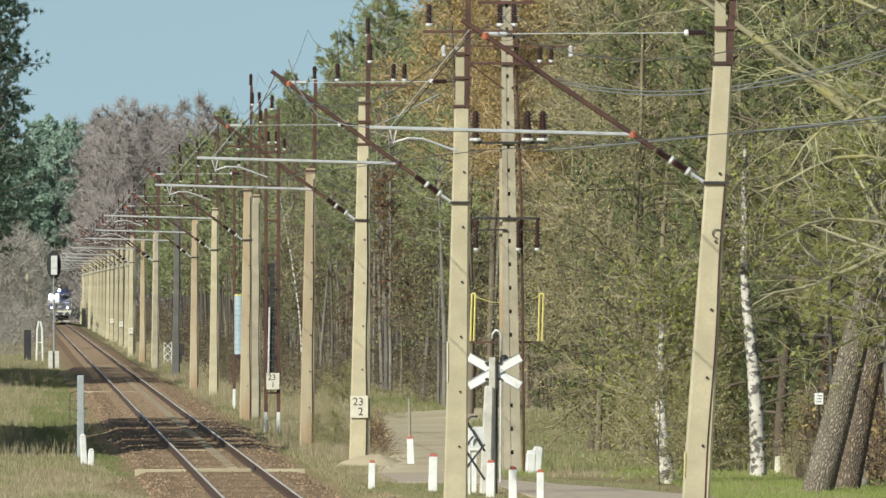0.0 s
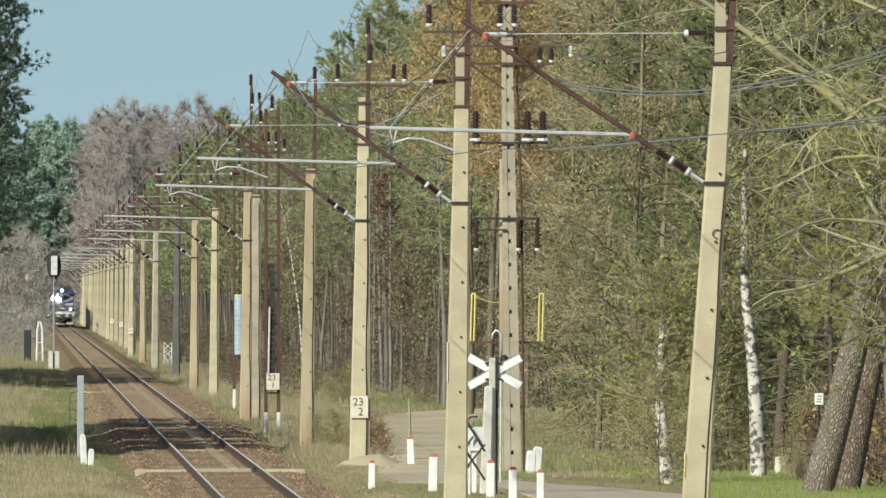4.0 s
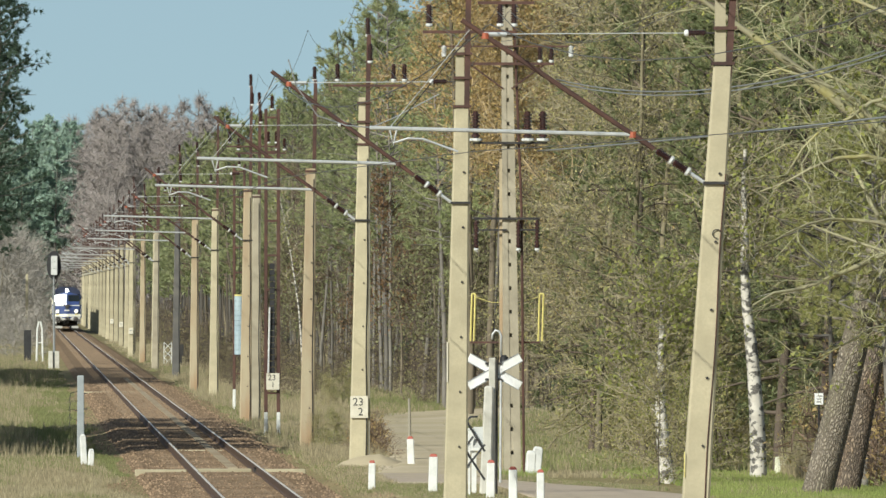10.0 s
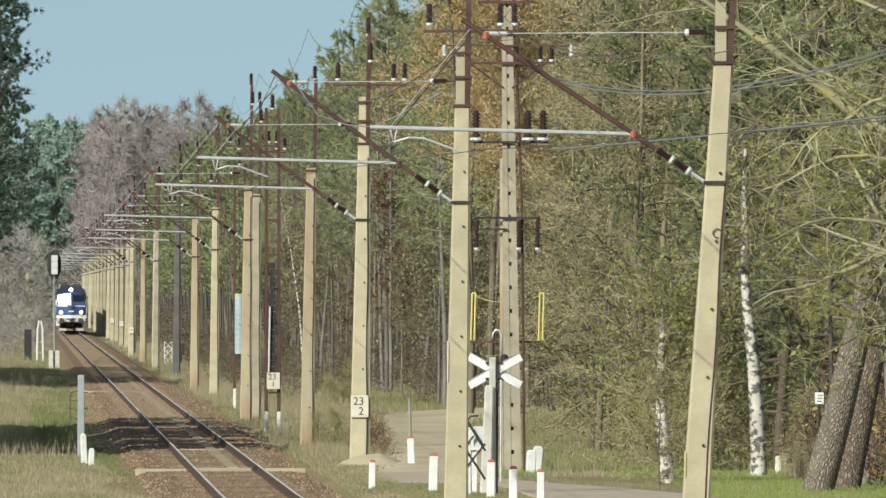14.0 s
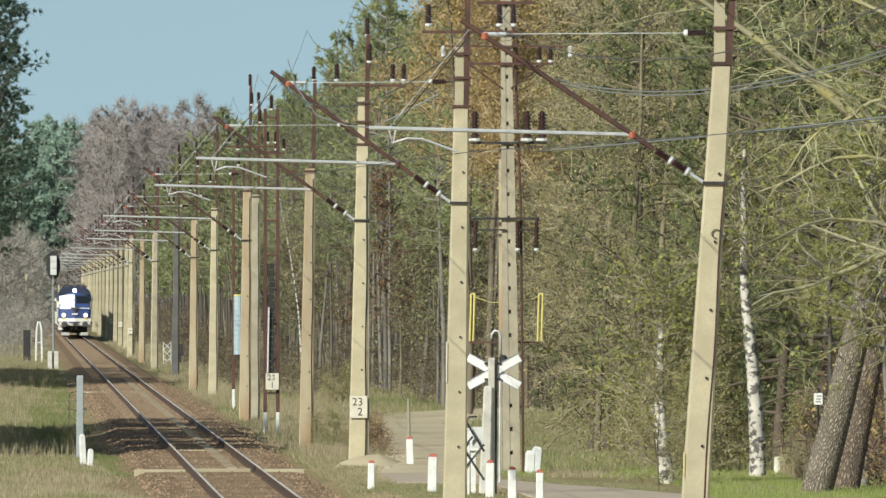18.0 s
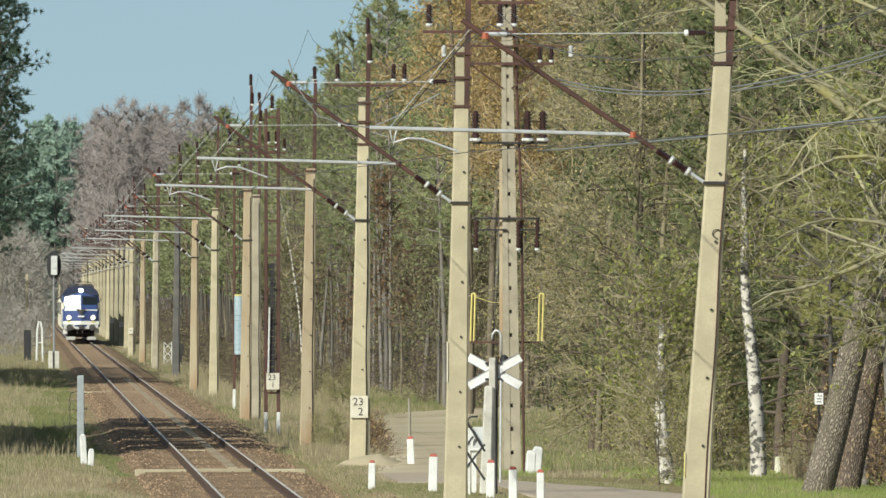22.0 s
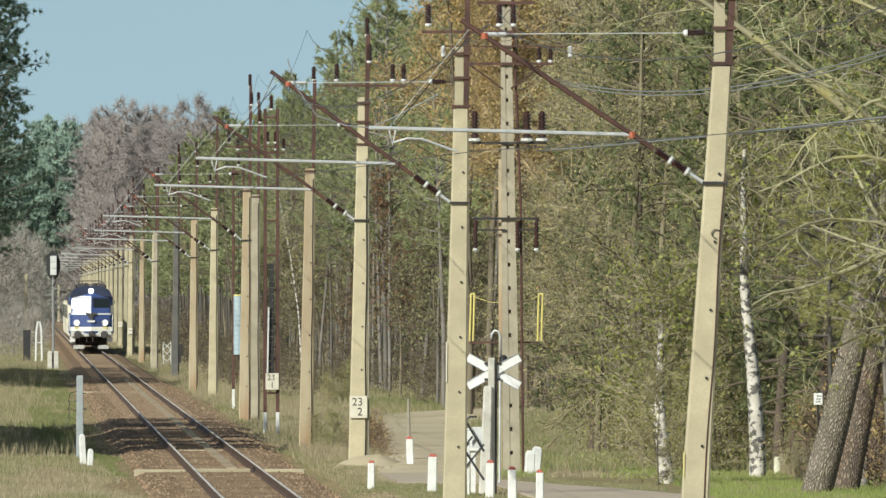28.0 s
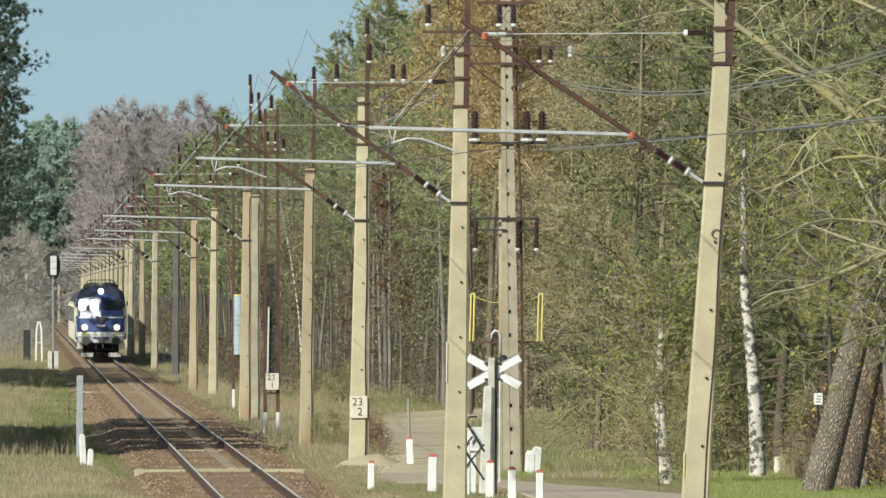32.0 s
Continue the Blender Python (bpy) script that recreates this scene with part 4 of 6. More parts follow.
signal()
t = thing("trackside_board", pose(0.84, 962, ground_at(0.84, 962)), "black trackside board beside the signal", "board")
part("panel", Shape().box(0, 0, 0.0, 0.44, 0.08, 1.95), BLACK_PAINT, t, bevel=0.01)
t = thing("a_frame", pose(1.58, 962, ground_at(1.58, 962)), "white-painted steel frame beside the signal", "frame")
for s in (-1, 1):
    part("leg", Shape().tube([(s * 0.19, 0, -0.1), (s * 0.15, 0, 2.0), (s * 0.05, 0, 2.5)], 0.06, 6), CONCRETE_WHITE, t)
part("rung", Shape().tube([(-0.13, 0, 1.2), (0.13, 0, 1.2)], 0.03, 5), CONCRETE_WHITE, t)
POST_BLUE = surf("blue-grey weathered concrete", (0.38, 0.41, 0.42), (0.29, 0.32, 0.33), 3.0, 0.9, 0.4, grain=30)
t = thing("concrete_post", pose(1.70, 402, ground_at(1.70, 402)), "grey old concrete post with bent wire beside the track", "post")
part("shaft", Shape().box(0, 0, -0.3, 0.19, 0.16, 2.45, 0.9), POST_BLUE, t, bevel=0.015)
for k in range(4):
    part("wire_stub", Shape().tube([(-0.08, -0.06, 1.0 + 0.25 * k), (-0.25, -0.1, 1.1 + 0.2 * k), (-0.30, -0.1, 0.85 + 0.2 * k)], 0.012, 4), DARK_STEEL, t)
    part("step_iron", Shape().tube([(0.08, -0.08, 0.5 + 0.4 * k), (0.17, -0.1, 0.5 + 0.4 * k)], 0.018, 4), DARK_STEEL, t)
for x, y, h in ((1.25, 1500, 6.2), (6.15, 2130, 5.4)):
    t = thing("telegraph_pole", pose(x, y, ground_at(x, y)), "pale concrete telegraph pole far along the line", "pole", "poles across the line")
    part("shaft", Shape().box(0, 0, -0.3, 0.32, 0.25, h, 0.75), CONCRETE, t, bevel=0.02)
for i, (x, y) in enumerate(((7.62, 1030), (8.45, 950), (tx(1229) + 3.15, 1229), (tx(1353) + 3.15, 1353))):
    t = thing("hectometre_plate", pose(x, y - 0.24, ground_at(x, y) + 1.55), "small white distance plate on a mast", "plate", "plates on the masts")
    part("panel", Shape().box(0, 0, 0, 0.30, 0.02, 0.40), PLATE_PAINT, t, bevel=0.004)
    part("bar", Shape().box(0, -0.013, 0.22, 0.16, 0.006, 0.05), CABLE, t)

t = thing("stake", pose(9.16, 366, ground_at(9.16, 366)), "thin pale wooden stake behind a bollard", "stake")
part("shaft", Shape().tube([(0, 0, -0.2), (0.0, 0, 0.9), (-0.015, 0, 1.58)], [0.042, 0.036, 0.028], 7), CONCRETE_GREY, t)
t = thing("rail_box", pose(5.60, 364, rail_z(364) - 0.18), "dark steel box against the rail", "steel box")
part("case", Shape().box(0, 0, -0.05, 0.17, 0.30, 0.16, 0.94), DARK_STEEL, t, bevel=0.015)
part("lid", Shape().box(0, 0, 0.11, 0.18, 0.32, 0.02), DARK_STEEL, t, bevel=0.006)

# sand heap, stone and little road sign
sh = Shape()
pr = [(1.25, -0.12), (1.05, -0.01), (0.85, 0.08), (0.62, 0.15), (0.40, 0.20), (0.2, 0.235), (0.05, 0.245)]
sh.lathe(pr, 30, pose(8.3, 366, ground_at(8.3, 366)) @ Matrix.Diagonal((0.85, 1.3, 1.1, 1)))
sh.v = [(a + 0.07 * noise.noise(Vector((a * 3, b * 3, 0))), b, c + 0.05 * noise.noise(Vector((a * 3, b * 3, 1))) + 0.02 * noise.noise(Vector((a * 9, b * 9, 1)))) for a, b, c in sh.v]
tagged(part("sand_mound", sh, SAND, smooth=True), "low mound of pale sand at a mast's foot", "sand mound", kind="structure")
t = thing("boundary_stone", pose(16.98, 350, ground_at(16.98, 350)), "pale mossy squared stone in the grass", "stone")
part("block", Shape().box(0, 0, -0.1, 0.29, 0.25, 0.50, 0.88), surf("pale mossy stone", (0.76, 0.75, 0.60), (0.64, 0.64, 0.46), 6, 0.9, 0.4), t, bevel=0.03)
t = thing("small_sign", pose(16.6, 326, ground_at(16.6, 326)), "small white square sign on a thin post among the trees", "sign")
part("post", Shape().tube([(0, 0, -0.2), (0, 0, 2.0)], 0.02, 6), DARK_STEEL, t)
pl = part("panel", Shape().box(0, -0.03, 1.72, 0.18, 0.012, 0.24), WHITE_PAINT, t, bevel=0.003)
for k in range(3):
    part("bar", Shape().box(0.01 * k, -0.04, 1.77 + 0.06 * k, 0.10, 0.006, 0.016), BLACK_PAINT, pl)


# ---- trees ----
def seg_mesh(name, segs, material, n=3):
    """Tubes for many short pieces of branch: p0, p1, r0, r1."""
    a = np.array([s[0] for s in segs])
    b = np.array([s[1] for s in segs])
    r0 = np.array([s[2] for s in segs])[:, None]
    r1 = np.array([s[3] for s in segs])[:, None]
    d = b - a
    d /= np.linalg.norm(d, axis=1, keepdims=True) + 1e-9
    ref = np.where(np.abs(d[:, 2:3]) > 0.9, [[1.0, 0, 0]], [[0, 0, 1.0]])
    u = np.cross(d, ref)
    u /= np.linalg.norm(u, axis=1, keepdims=True) + 1e-9
    w = np.cross(d, u)
    v = np.zeros((len(segs), 2 * n, 3))
    for k in range(n):
        c, s = math.cos(2 * math.pi * k / n), math.sin(2 * math.pi * k / n)
        v[:, k] = a + (u * c + w * s) * r0
        v[:, n + k] = b + (u * c + w * s) * r1
    f = np.array([[k, (k + 1) % n, n + (k + 1) % n, n + k] for k in range(n)])
    f = f[None] + (np.arange(len(segs)) * 2 * n)[:, None, None]
    return quads(name, v.reshape(-1, 3), f.reshape(-1, 4), material)


def flat_mesh(name, segs, material):
    """Fine twigs as narrow slips, one face a piece, turned at random about their way."""
    a = np.array([s[0] for s in segs])
    b = np.array([s[1] for s in segs])
    r0 = np.array([s[2] for s in segs])[:, None] * 1.25
    r1 = np.array([s[3] for s in segs])[:, None] * 1.25
    d = b - a
    r = np.random.RandomState(len(segs))
    u = np.cross(d, np.array([[0.0, 1.0, 0.0]]) + 0.5 * r.randn(len(segs), 3))
    u /= np.linalg.norm(u, axis=1, keepdims=True) + 1e-9
    v = np.stack([a - u * r0, a + u * r0, b + u * r1, b - u * r1], 1)
    f = (np.arange(len(segs)) * 4)[:, None] + np.arange(4)
    return quads(name, v.reshape(-1, 3), f, material)


def wood_mesh(name, main, limbs, material, n=6):
    """A trunk of n sides and three-sided limbs in one mesh."""
    parts = [seg_mesh("a", main, material, n), seg_mesh("b", limbs, material, 3)]
    vs, fs, k = [], [], 0
    for me in parts:
        v = np.empty(len(me.vertices) * 3, dtype=np.float32)
        me.vertices.foreach_get("co", v)
        f = np.empty(len(me.loops), dtype=np.int32)
        me.loops.foreach_get("vertex_index", f)
        vs.append(v.reshape(-1, 3))
        fs.append(f.reshape(-1, 4) + k)
        k += len(me.vertices)
        bpy.data.meshes.remove(me)
    return quads(name, np.concatenate(vs), np.concatenate(fs), material)


def leaf_mesh(name, pts, size, material, r, long=1.0, droop=0.0):
    """Small leaf quads strewn about points."""
    p = np.asarray(pts)
    n = len(p)
    d = r.randn(n, 3)
    d[:, 2] -= droop
    d /= np.linalg.norm(d, axis=1, keepdims=True)
    e = np.cross(d, r.randn(n, 3))
    e /= np.linalg.norm(e, axis=1, keepdims=True)
    s = (size * (0.5 + r.rand(n)))[:, None]
    v = np.stack([p - e * s * 0.5, p + e * s * 0.5, p + d * s * long * 1.25], 1)
    f = (np.arange(n) * 3)[:, None] + np.arange(3)
    return quads(name, v.reshape(-1, 3), f, material)


def bough(p, d, length, r0, rnd, steps=4, bend=0.35, lift=0.1):
    """A crooked line of pieces from p along d; gives the pieces."""
    out = []
    p, d = np.array(p, float), np.array(d, float)
    for i in range(steps):
        d = d + rnd.randn(3) * bend * 0.5
        d[2] += lift
        d /= np.linalg.norm(d)
        q = p + d * length / steps
        out.append((p, q, r0 * (1 - i / steps * 0.8), r0 * (1 - (i + 1) / steps * 0.8)))
        p = q
    return out


def broadleaf(seed, h=14.0, spread=4.2, low=0.12, limbs=24, subs=6, twigs=6, leaves=2600, leaf=0.10, trunk=0.17, bark=None, twig=None, foliage=None, droop=0.0, lift=0.06, fat=1.0, arm=0.36, steps=3, tubes=False):
    """A spring tree: trunk and limbs, a cloud of fine twigs, small young leaves. Gives three meshes."""
    rnd = np.random.RandomState(seed)
    main = bough((0, 0, -0.3), (0, 0, 1), h, trunk, rnd, 9, 0.10, 0.12)
    wood, fine, tips = list(main), [], []
    for i in range(limbs):
        t = low + (0.97 - low) * (i + rnd.rand()) / limbs
        k = min(8, int(t * 9))
        s = main[k]
        p = s[0] + (s[1] - s[0]) * (t * 9 - k)
        a = i * 2.4 + rnd.rand()
        rise = 0.15 + 0.9 * t + 0.3 * rnd.randn()
        ln = spread * (1.05 - 0.65 * t) * (0.6 + 0.7 * rnd.rand())
        limb = bough(p, (math.cos(a), math.sin(a), rise), ln, trunk * (arm - 0.55 * arm * t), rnd, 5, 0.4, lift)
        wood += limb
        for _ in range(subs):
            s = limb[rnd.randint(1, 5)]
            q = s[0] + (s[1] - s[0]) * rnd.rand()
            dr = (s[1] - s[0]) / np.linalg.norm(s[1] - s[0]) + rnd.randn(3) * 0.75
            sub = bough(q, dr, ln * (0.25 + 0.4 * rnd.rand()), 0.014 * fat, rnd, steps, 0.45, lift - droop)
            (wood if tubes else fine).extend(sub)
            for _ in range(twigs):
                s = sub[rnd.randint(0, steps)]
                q = s[0] + (s[1] - s[0]) * rnd.rand()
                dr = (s[1] - s[0]) / np.linalg.norm(s[1] - s[0]) + rnd.randn(3) * 0.8
                tw = bough(q, dr, 0.35 + 0.6 * rnd.rand(), 0.0075 * fat, rnd, 2, 0.5, lift - droop)
                fine += tw
                tips += [tw[0][1], tw[1][1], tw[0][0]]
    tips = np.array(tips)
    sel = tips[rnd.randint(0, len(tips), leaves)] + rnd.randn(leaves, 3) * 0.09
    return (wood_mesh("trunk", main, wood[9:], bark or BARK_GREY), flat_mesh("branchwork", fine, twig or TWIG),
            leaf_mesh("crown", sel, leaf, foliage or LEAF, rnd) if leaves else None)


def pine(seed, h=20.0, bare=0.5, limbs=40, reach=2.9, tufts=9, needles=7, length=0.42, foliage=None, trunk=0.12, bark=None, slim=0.11):
    """A pine: a bare reddish trunk and a ragged crown of needle tufts. Gives three meshes."""
    rnd = np.random.RandomState(seed)
    main = bough((0, 0, -0.3), (0, 0, 1), h, trunk, rnd, 10, 0.05, 0.2)
    wood, pts, dirs = list(main), [], []
    for i in range(limbs):
        t = bare + (0.99 - bare) * ((i + rnd.rand()) / limbs) ** 0.9
        k = min(9, int(t * 10))
        s = main[k]
        p = s[0] + (s[1] - s[0]) * (t * 10 - k)
        a = i * 2.4 + rnd.rand() * 0.8
        u = (t - bare) / (1 - bare)
        ln = reach * (0.25 + math.sin(math.pi * (0.22 + 0.74 * u)) * 0.85) * (0.55 + 0.7 * rnd.rand())
        limb = bough(p, (math.cos(a), math.sin(a), 0.05 + 0.5 * u), ln, 0.05, rnd, 4, 0.35, 0.06)
        wood += limb
        for _ in range(tufts):
            s = limb[rnd.randint(1, 4)]
            q = s[0] + (s[1] - s[0]) * rnd.rand() + rnd.randn(3) * 0.22 * ln / reach
            for _ in range(needles):
                pts.append(q)
                dv = rnd.randn(3) * 0.8 + np.array([math.cos(a), math.sin(a), 0.5])
                dirs.append(dv / np.linalg.norm(dv))
    p, dv = np.array(pts), np.array(dirs)
    n = len(p)
    e = np.cross(dv, rnd.randn(n, 3))
    e /= np.linalg.norm(e, axis=1, keepdims=True)
    ln = (length * (0.6 + 0.7 * rnd.rand(n)))[:, None]
    v = np.stack([p - e * ln * slim, p + e * ln * slim, p + dv * ln], 1)
    f = (np.arange(n) * 3)[:, None] + np.arange(3)
    return wood_mesh("trunk", main, wood[10:], bark or BARK_PINE, 9 if bark else 5), None, quads("crown", v.reshape(-1, 3), f, foliage or NEEDLE)


def plant(name, meshes, m, label, category="tree", group=""):
    """A tree thing from its meshes: trunk, twigs, crown."""
    t = thing(name, m, label, category, group)
    for me in meshes:
        if me:
            ob = new(me.name.split(".")[0], me)
            ob.parent = t
    return t


rt = random.Random(11)


def spot(x, y, scale=1.0, turn=None, lean=0.0, high=1.0):
    """A tree's pose on the ground at (x, y)."""
    return Matrix.Translation((x, y, ground_at(x, y))) @ pose(0, 0, 0, 0, lean) @ pose(0, 0, 0, 0, 0, rt.uniform(0, 360) if turn is None else turn) @ Matrix.Diagonal((scale, scale, scale * high, 1))


def grove(name, kinds, places, label, group):
    for i, (x, y, sc) in enumerate(places):
        plant(name, kinds[i % len(kinds)], spot(x, y, sc, lean=rt.uniform(-2.5, 2.5), high=rt.uniform(0.9, 1.12)), label, "tree", group)


def wood_stuff(name, kinds, places, label):
    """Many far trees joined into one object: crowns and trunks of light trees."""
    vs, fs, ms, mats, n = [], [], [], [], 0
    data = []
    for kind in kinds:
        rows = []
        for me in kind:
            if me:
                v = np.empty(len(me.vertices) * 3, dtype=np.float32)
                me.vertices.foreach_get("co", v)
                f = np.empty(len(me.loops), dtype=np.int32)
                me.loops.foreach_get("vertex_index", f)
                if me.materials[0] not in mats:
                    mats.append(me.materials[0])
                f = f.reshape(len(me.polygons), -1)
                if f.shape[1] == 4:
                    f = np.concatenate([f[:, [0, 1, 2]], f[:, [0, 2, 3]]])
                rows.append((v.reshape(-1, 3), f, mats.index(me.materials[0])))
        data.append(rows)
    for i, (x, y, sc) in enumerate(places):
        m = np.array(spot(x, y, sc, high=rt.uniform(0.9, 1.12)))
        for v, f, k in data[i % len(data)]:
            vs.append(v @ m[:3, :3].T + m[:3, 3])
            fs.append(f + n)
            ms.append(np.full(len(f), k, dtype=np.int32))
            n += len(v)
    me = quads(name, np.concatenate(vs), np.concatenate(fs), mats[0])
    for m in mats[1:]:
        me.materials.append(m)
    me.polygons.foreach_set("material_index", np.concatenate(ms))
    return tagged(new(name, me), label, "trees", kind="stuff")


PINES = [pine(s, 18 + s % 3, 0.34 + 0.05 * (s % 3), 46, 2.5, 10, 20, 0.28, slim=0.065, trunk=0.085 + 0.015 * (s % 4)) for s in (1, 2, 3, 4, 7)]
LEFT_PINES = [pine(s, 19, 0.30, 58, 2.5, 20, 24, 0.24, foliage=NEEDLE_DARK, slim=0.085) for s in (5, 6)]
PINES_FAR = [pine(s, 18 + s % 3, 0.26, 36, 2.6, 7, 10, 0.44) for s in (31, 32, 33)]
PINES_LITE = [pine(s, 18 + s % 3, 0.26, 34, 2.6, 7, 5, 0.62, slim=0.14) for s in (31, 32, 33)]
PINES_DARK_FAR = [pine(s, 19, 0.08, 38, 3.0, 8, 9, 0.75, foliage=NEEDLE_DARK, slim=0.18) for s in (34, 35)]
PINES_PALE_FAR = [pine(s, 19, 0.04, 48, 2.8, 10, 11, 0.46, foliage=NEEDLE_HAZE, slim=0.22) for s in (38, 39)]
OAKS = [broadleaf(s, leaves=5000, leaf=0.048, subs=7, twigs=8, fat=0.85, lift=0.0, arm=0.42, steps=5, tubes=True, bark=BARK_TWIG, trunk=0.11) for s in (11, 12, 13, 14)]
SLIM_OAKS = [broadleaf(s, 13.5, 2.3, leaves=6500, leaf=0.042, fat=1.0, twigs=8, lift=0.02, arm=0.35, trunk=0.10, steps=4, tubes=True, bark=BARK_TWIG) for s in (71, 72)]
SLIM_BROWN = [broadleaf(s, 14, 2.1, 0.36, foliage=LEAF_BROWN, twig=TWIG_BROWN, leaves=8000, leaf=0.048, trunk=0.10, fat=1.1, steps=4) for s in (73, 74)]
TALL_TAN = [broadleaf(s, 15.5, 2.6, 0.46, 24, 6, 7, 10000, 0.055, 0.11, foliage=LEAF_BROWN, twig=TWIG_TAN, fat=0.85, steps=4) for s in (75, 76)]
BROWN_OAKS = [broadleaf(s, 15, foliage=LEAF_BROWN, twig=TWIG_TAN, leaves=7500, leaf=0.05, trunk=0.12) for s in (15, 16)]
BARE = [broadleaf(s, 18, 3.6, 0.3, 22, 6, 6, 0, twig=TWIG_BROWN, fat=1.6) for s in (17, 18)]
BARE_FAR = [broadleaf(s, 19, 4.0, 0.03, 30, 6, 17, 0, trunk=0.09, twig=TWIG_HAZE, fat=2.7, lift=0.05, bark=BARK_HAZE) for s in (36, 37)]
BUSHES = [broadleaf(s, 4.0, 1.8, 0.03, 16, 5, 6, 3000, 0.055, 0.04, foliage=LEAF_LIGHT if s == 22 else LEAF) for s in (21, 22, 23)]
UNDER = [broadleaf(s, 4.5, 2.2, 0.03, 14, 4, 4, 160, 0.09, 0.04, fat=2.0, twig=TWIG_UNDER) for s in (61, 62)]
SCRUB = [broadleaf(s, 4.5, 2.2, 0.03, 18, 6, 9, 0, 0.15, 0.04, fat=1.5, twig=TWIG_SCRUB) for s in (63, 64)]

# wood along the line, from the sandy track to the far end
places, d = [], 560.0
while d < 1000:
    for row in range(2):
        places.append((16.9 + row * 4.0 + rt.uniform(-1.2, 1.2), d + rt.uniform(-4, 4), rt.uniform(0.76, 0.90) + 0.08 * row))
    d += 11
grove("pine_tree", PINES, places, "tall Scots pine with a ragged green crown at the wood's edge", "pines along the line")
places = []
for _ in range(40):
    d = rt.uniform(480, 1000)
    places.append((rt.uniform(21, 0.03 * d + 16), d, rt.uniform(0.9, 1.1)))
grove("pine_tree", PINES_FAR, places, "tall Scots pine standing inside the wood", "pines in the wood")
places = []
d = 1005.0
while d < 2000:
    for row in range(2):
        places.append((17.4 + row * 4.2 + rt.uniform(-1.4, 1.4), d + rt.uniform(-5, 5), rt.uniform(0.76, 0.92) + 0.07 * row))
    d += 14
wood_stuff("far_pine_wood", PINES_LITE, places, "distant belt of green pines along the line")
places = [(rt.uniform(16, 22), rt.uniform(600, 1500), rt.uniform(0.68, 0.85)) for _ in range(34)]
grove("broadleaf_tree", BARE, places, "leafless grey-brown tree among the pines", "bare trees in the wood")

UNDERWOOD = [broadleaf(s, 8.0, 2.2, 0.34, 22, 5, 6, 2600, 0.075, 0.05, twig=TWIG_UNDER, foliage=LEAF_RUSSET if s == 66 else LEAF_DULL, fat=1.4) for s in (65, 67, 68, 66, 69)]
places = []
d = 572.0
while d < 1020:
    places.append((rt.uniform(15.6, 17.6), d, rt.uniform(0.7, 1.05)))
    places.append((rt.uniform(17.6, 20.0), d + 5, rt.uniform(0.8, 1.2)))
    d += 19
grove("broadleaf_tree", UNDERWOOD, places, "slender understory tree in olive bud at the wood's edge", "understory trees")

# near trees beyond the road
places = []
for x, y in ((15.8, 400), (16.2, 388), (17.8, 396), (19.4, 385), (21, 398), (16.6, 425), (18, 436), (20, 428), (22, 440),
             (15.0, 372), (17.0, 366), (19.5, 362), (21.8, 368), (24, 380), (26, 395), (17.6, 480), (19, 470), (22, 476), (25, 460), (27, 480), (19, 530), (21, 525), (25, 520), (29, 515)):
    places.append((x + rt.uniform(-0.5, 0.5), y + rt.uniform(-4, 4), rt.uniform(0.85, 1.15)))
grove("broadleaf_tree", OAKS, places, "young oak with fine lichen-grey twigs and olive spring leaves", "trees beyond the road")
grove("broadleaf_tree", BROWN_OAKS, [(18.2, 450, 1.1), (18.5, 405, 1.0), (16.3, 408, 1.0), (23.5, 415, 1.1)], "oak still hung with withered brown leaves", "brown trees beyond the road")
grove("bush", BUSHES, [(rt.uniform(14.8, 22), rt.uniform(356, 415), rt.uniform(0.5, 1.0)) for _ in range(26)], "low bush in young leaf at the wood's edge", "bushes at the wood's edge")
grove("broadleaf_tree", SLIM_OAKS, [(15.0, 408, 1.0), (15.7, 420, 1.1), (14.2, 385, 0.9), (15.3, 398, 1.0), (17.0, 445, 1.1), (15.2, 372, 1.0)], "slender young oak with olive spring leaves", "slender trees beyond the road")
grove("broadleaf_tree", SLIM_BROWN, [(18.0, 574, 1.3), (18.5, 580, 1.35), (19.2, 574, 1.3), (18.4, 592, 1.35), (20.0, 584, 1.35), (18.8, 596, 1.4), (20.3, 568, 1.3), (18.9, 586, 1.25), (19.6, 590, 1.3), (18.2, 562, 1.25), (19.4, 558, 1.25), (18.8, 570, 1.2)], "slender oak hung with withered brown leaves", "slender trees beyond the road")
grove("broadleaf_tree", UNDERWOOD, [(17.0, 566, 0.7), (18.2, 564, 0.65), (19.3, 562, 0.75), (20.3, 560, 0.7), (16.6, 572, 0.8), (18.8, 556, 0.8), (17.8, 552, 0.6)], "low understory tree beside the sandy track", "understory trees")
grove("broadleaf_tree", TALL_TAN, [(15.9, 552, 1.25), (16.6, 556, 1.3), (17.3, 550, 1.25), (16.2, 562, 1.35), (17.8, 556, 1.3)], "tall slender oak with tan budding twigs", "slender trees beyond the road")
grove("broadleaf_tree", OAKS, [(19.4, 346, 0.95), (21.2, 340, 1.0), (18.4, 354, 1.0)], "oak with crooked lichen-pale twigs over the road", "trees at the bend")
grove("bush", BUSHES, [(13.5, 331, 0.55), (14.3, 333, 0.6), (17.2, 341, 0.5), (14.8, 364, 0.8),  (15.3, 358, 1.0), (14.9, 352, 0.8), (16.0, 360, 1.1), (15.5, 368, 1.2)], "low bush in young leaf beside the road", "bushes at the wood's edge")
MID_PINES = [pine(s, 11.5, 0.10, 46, 2.0, 13, 24, 0.24, foliage=NEEDLE_MID, slim=0.05, bark=TWIG_UNDER) for s in (84, 85)]
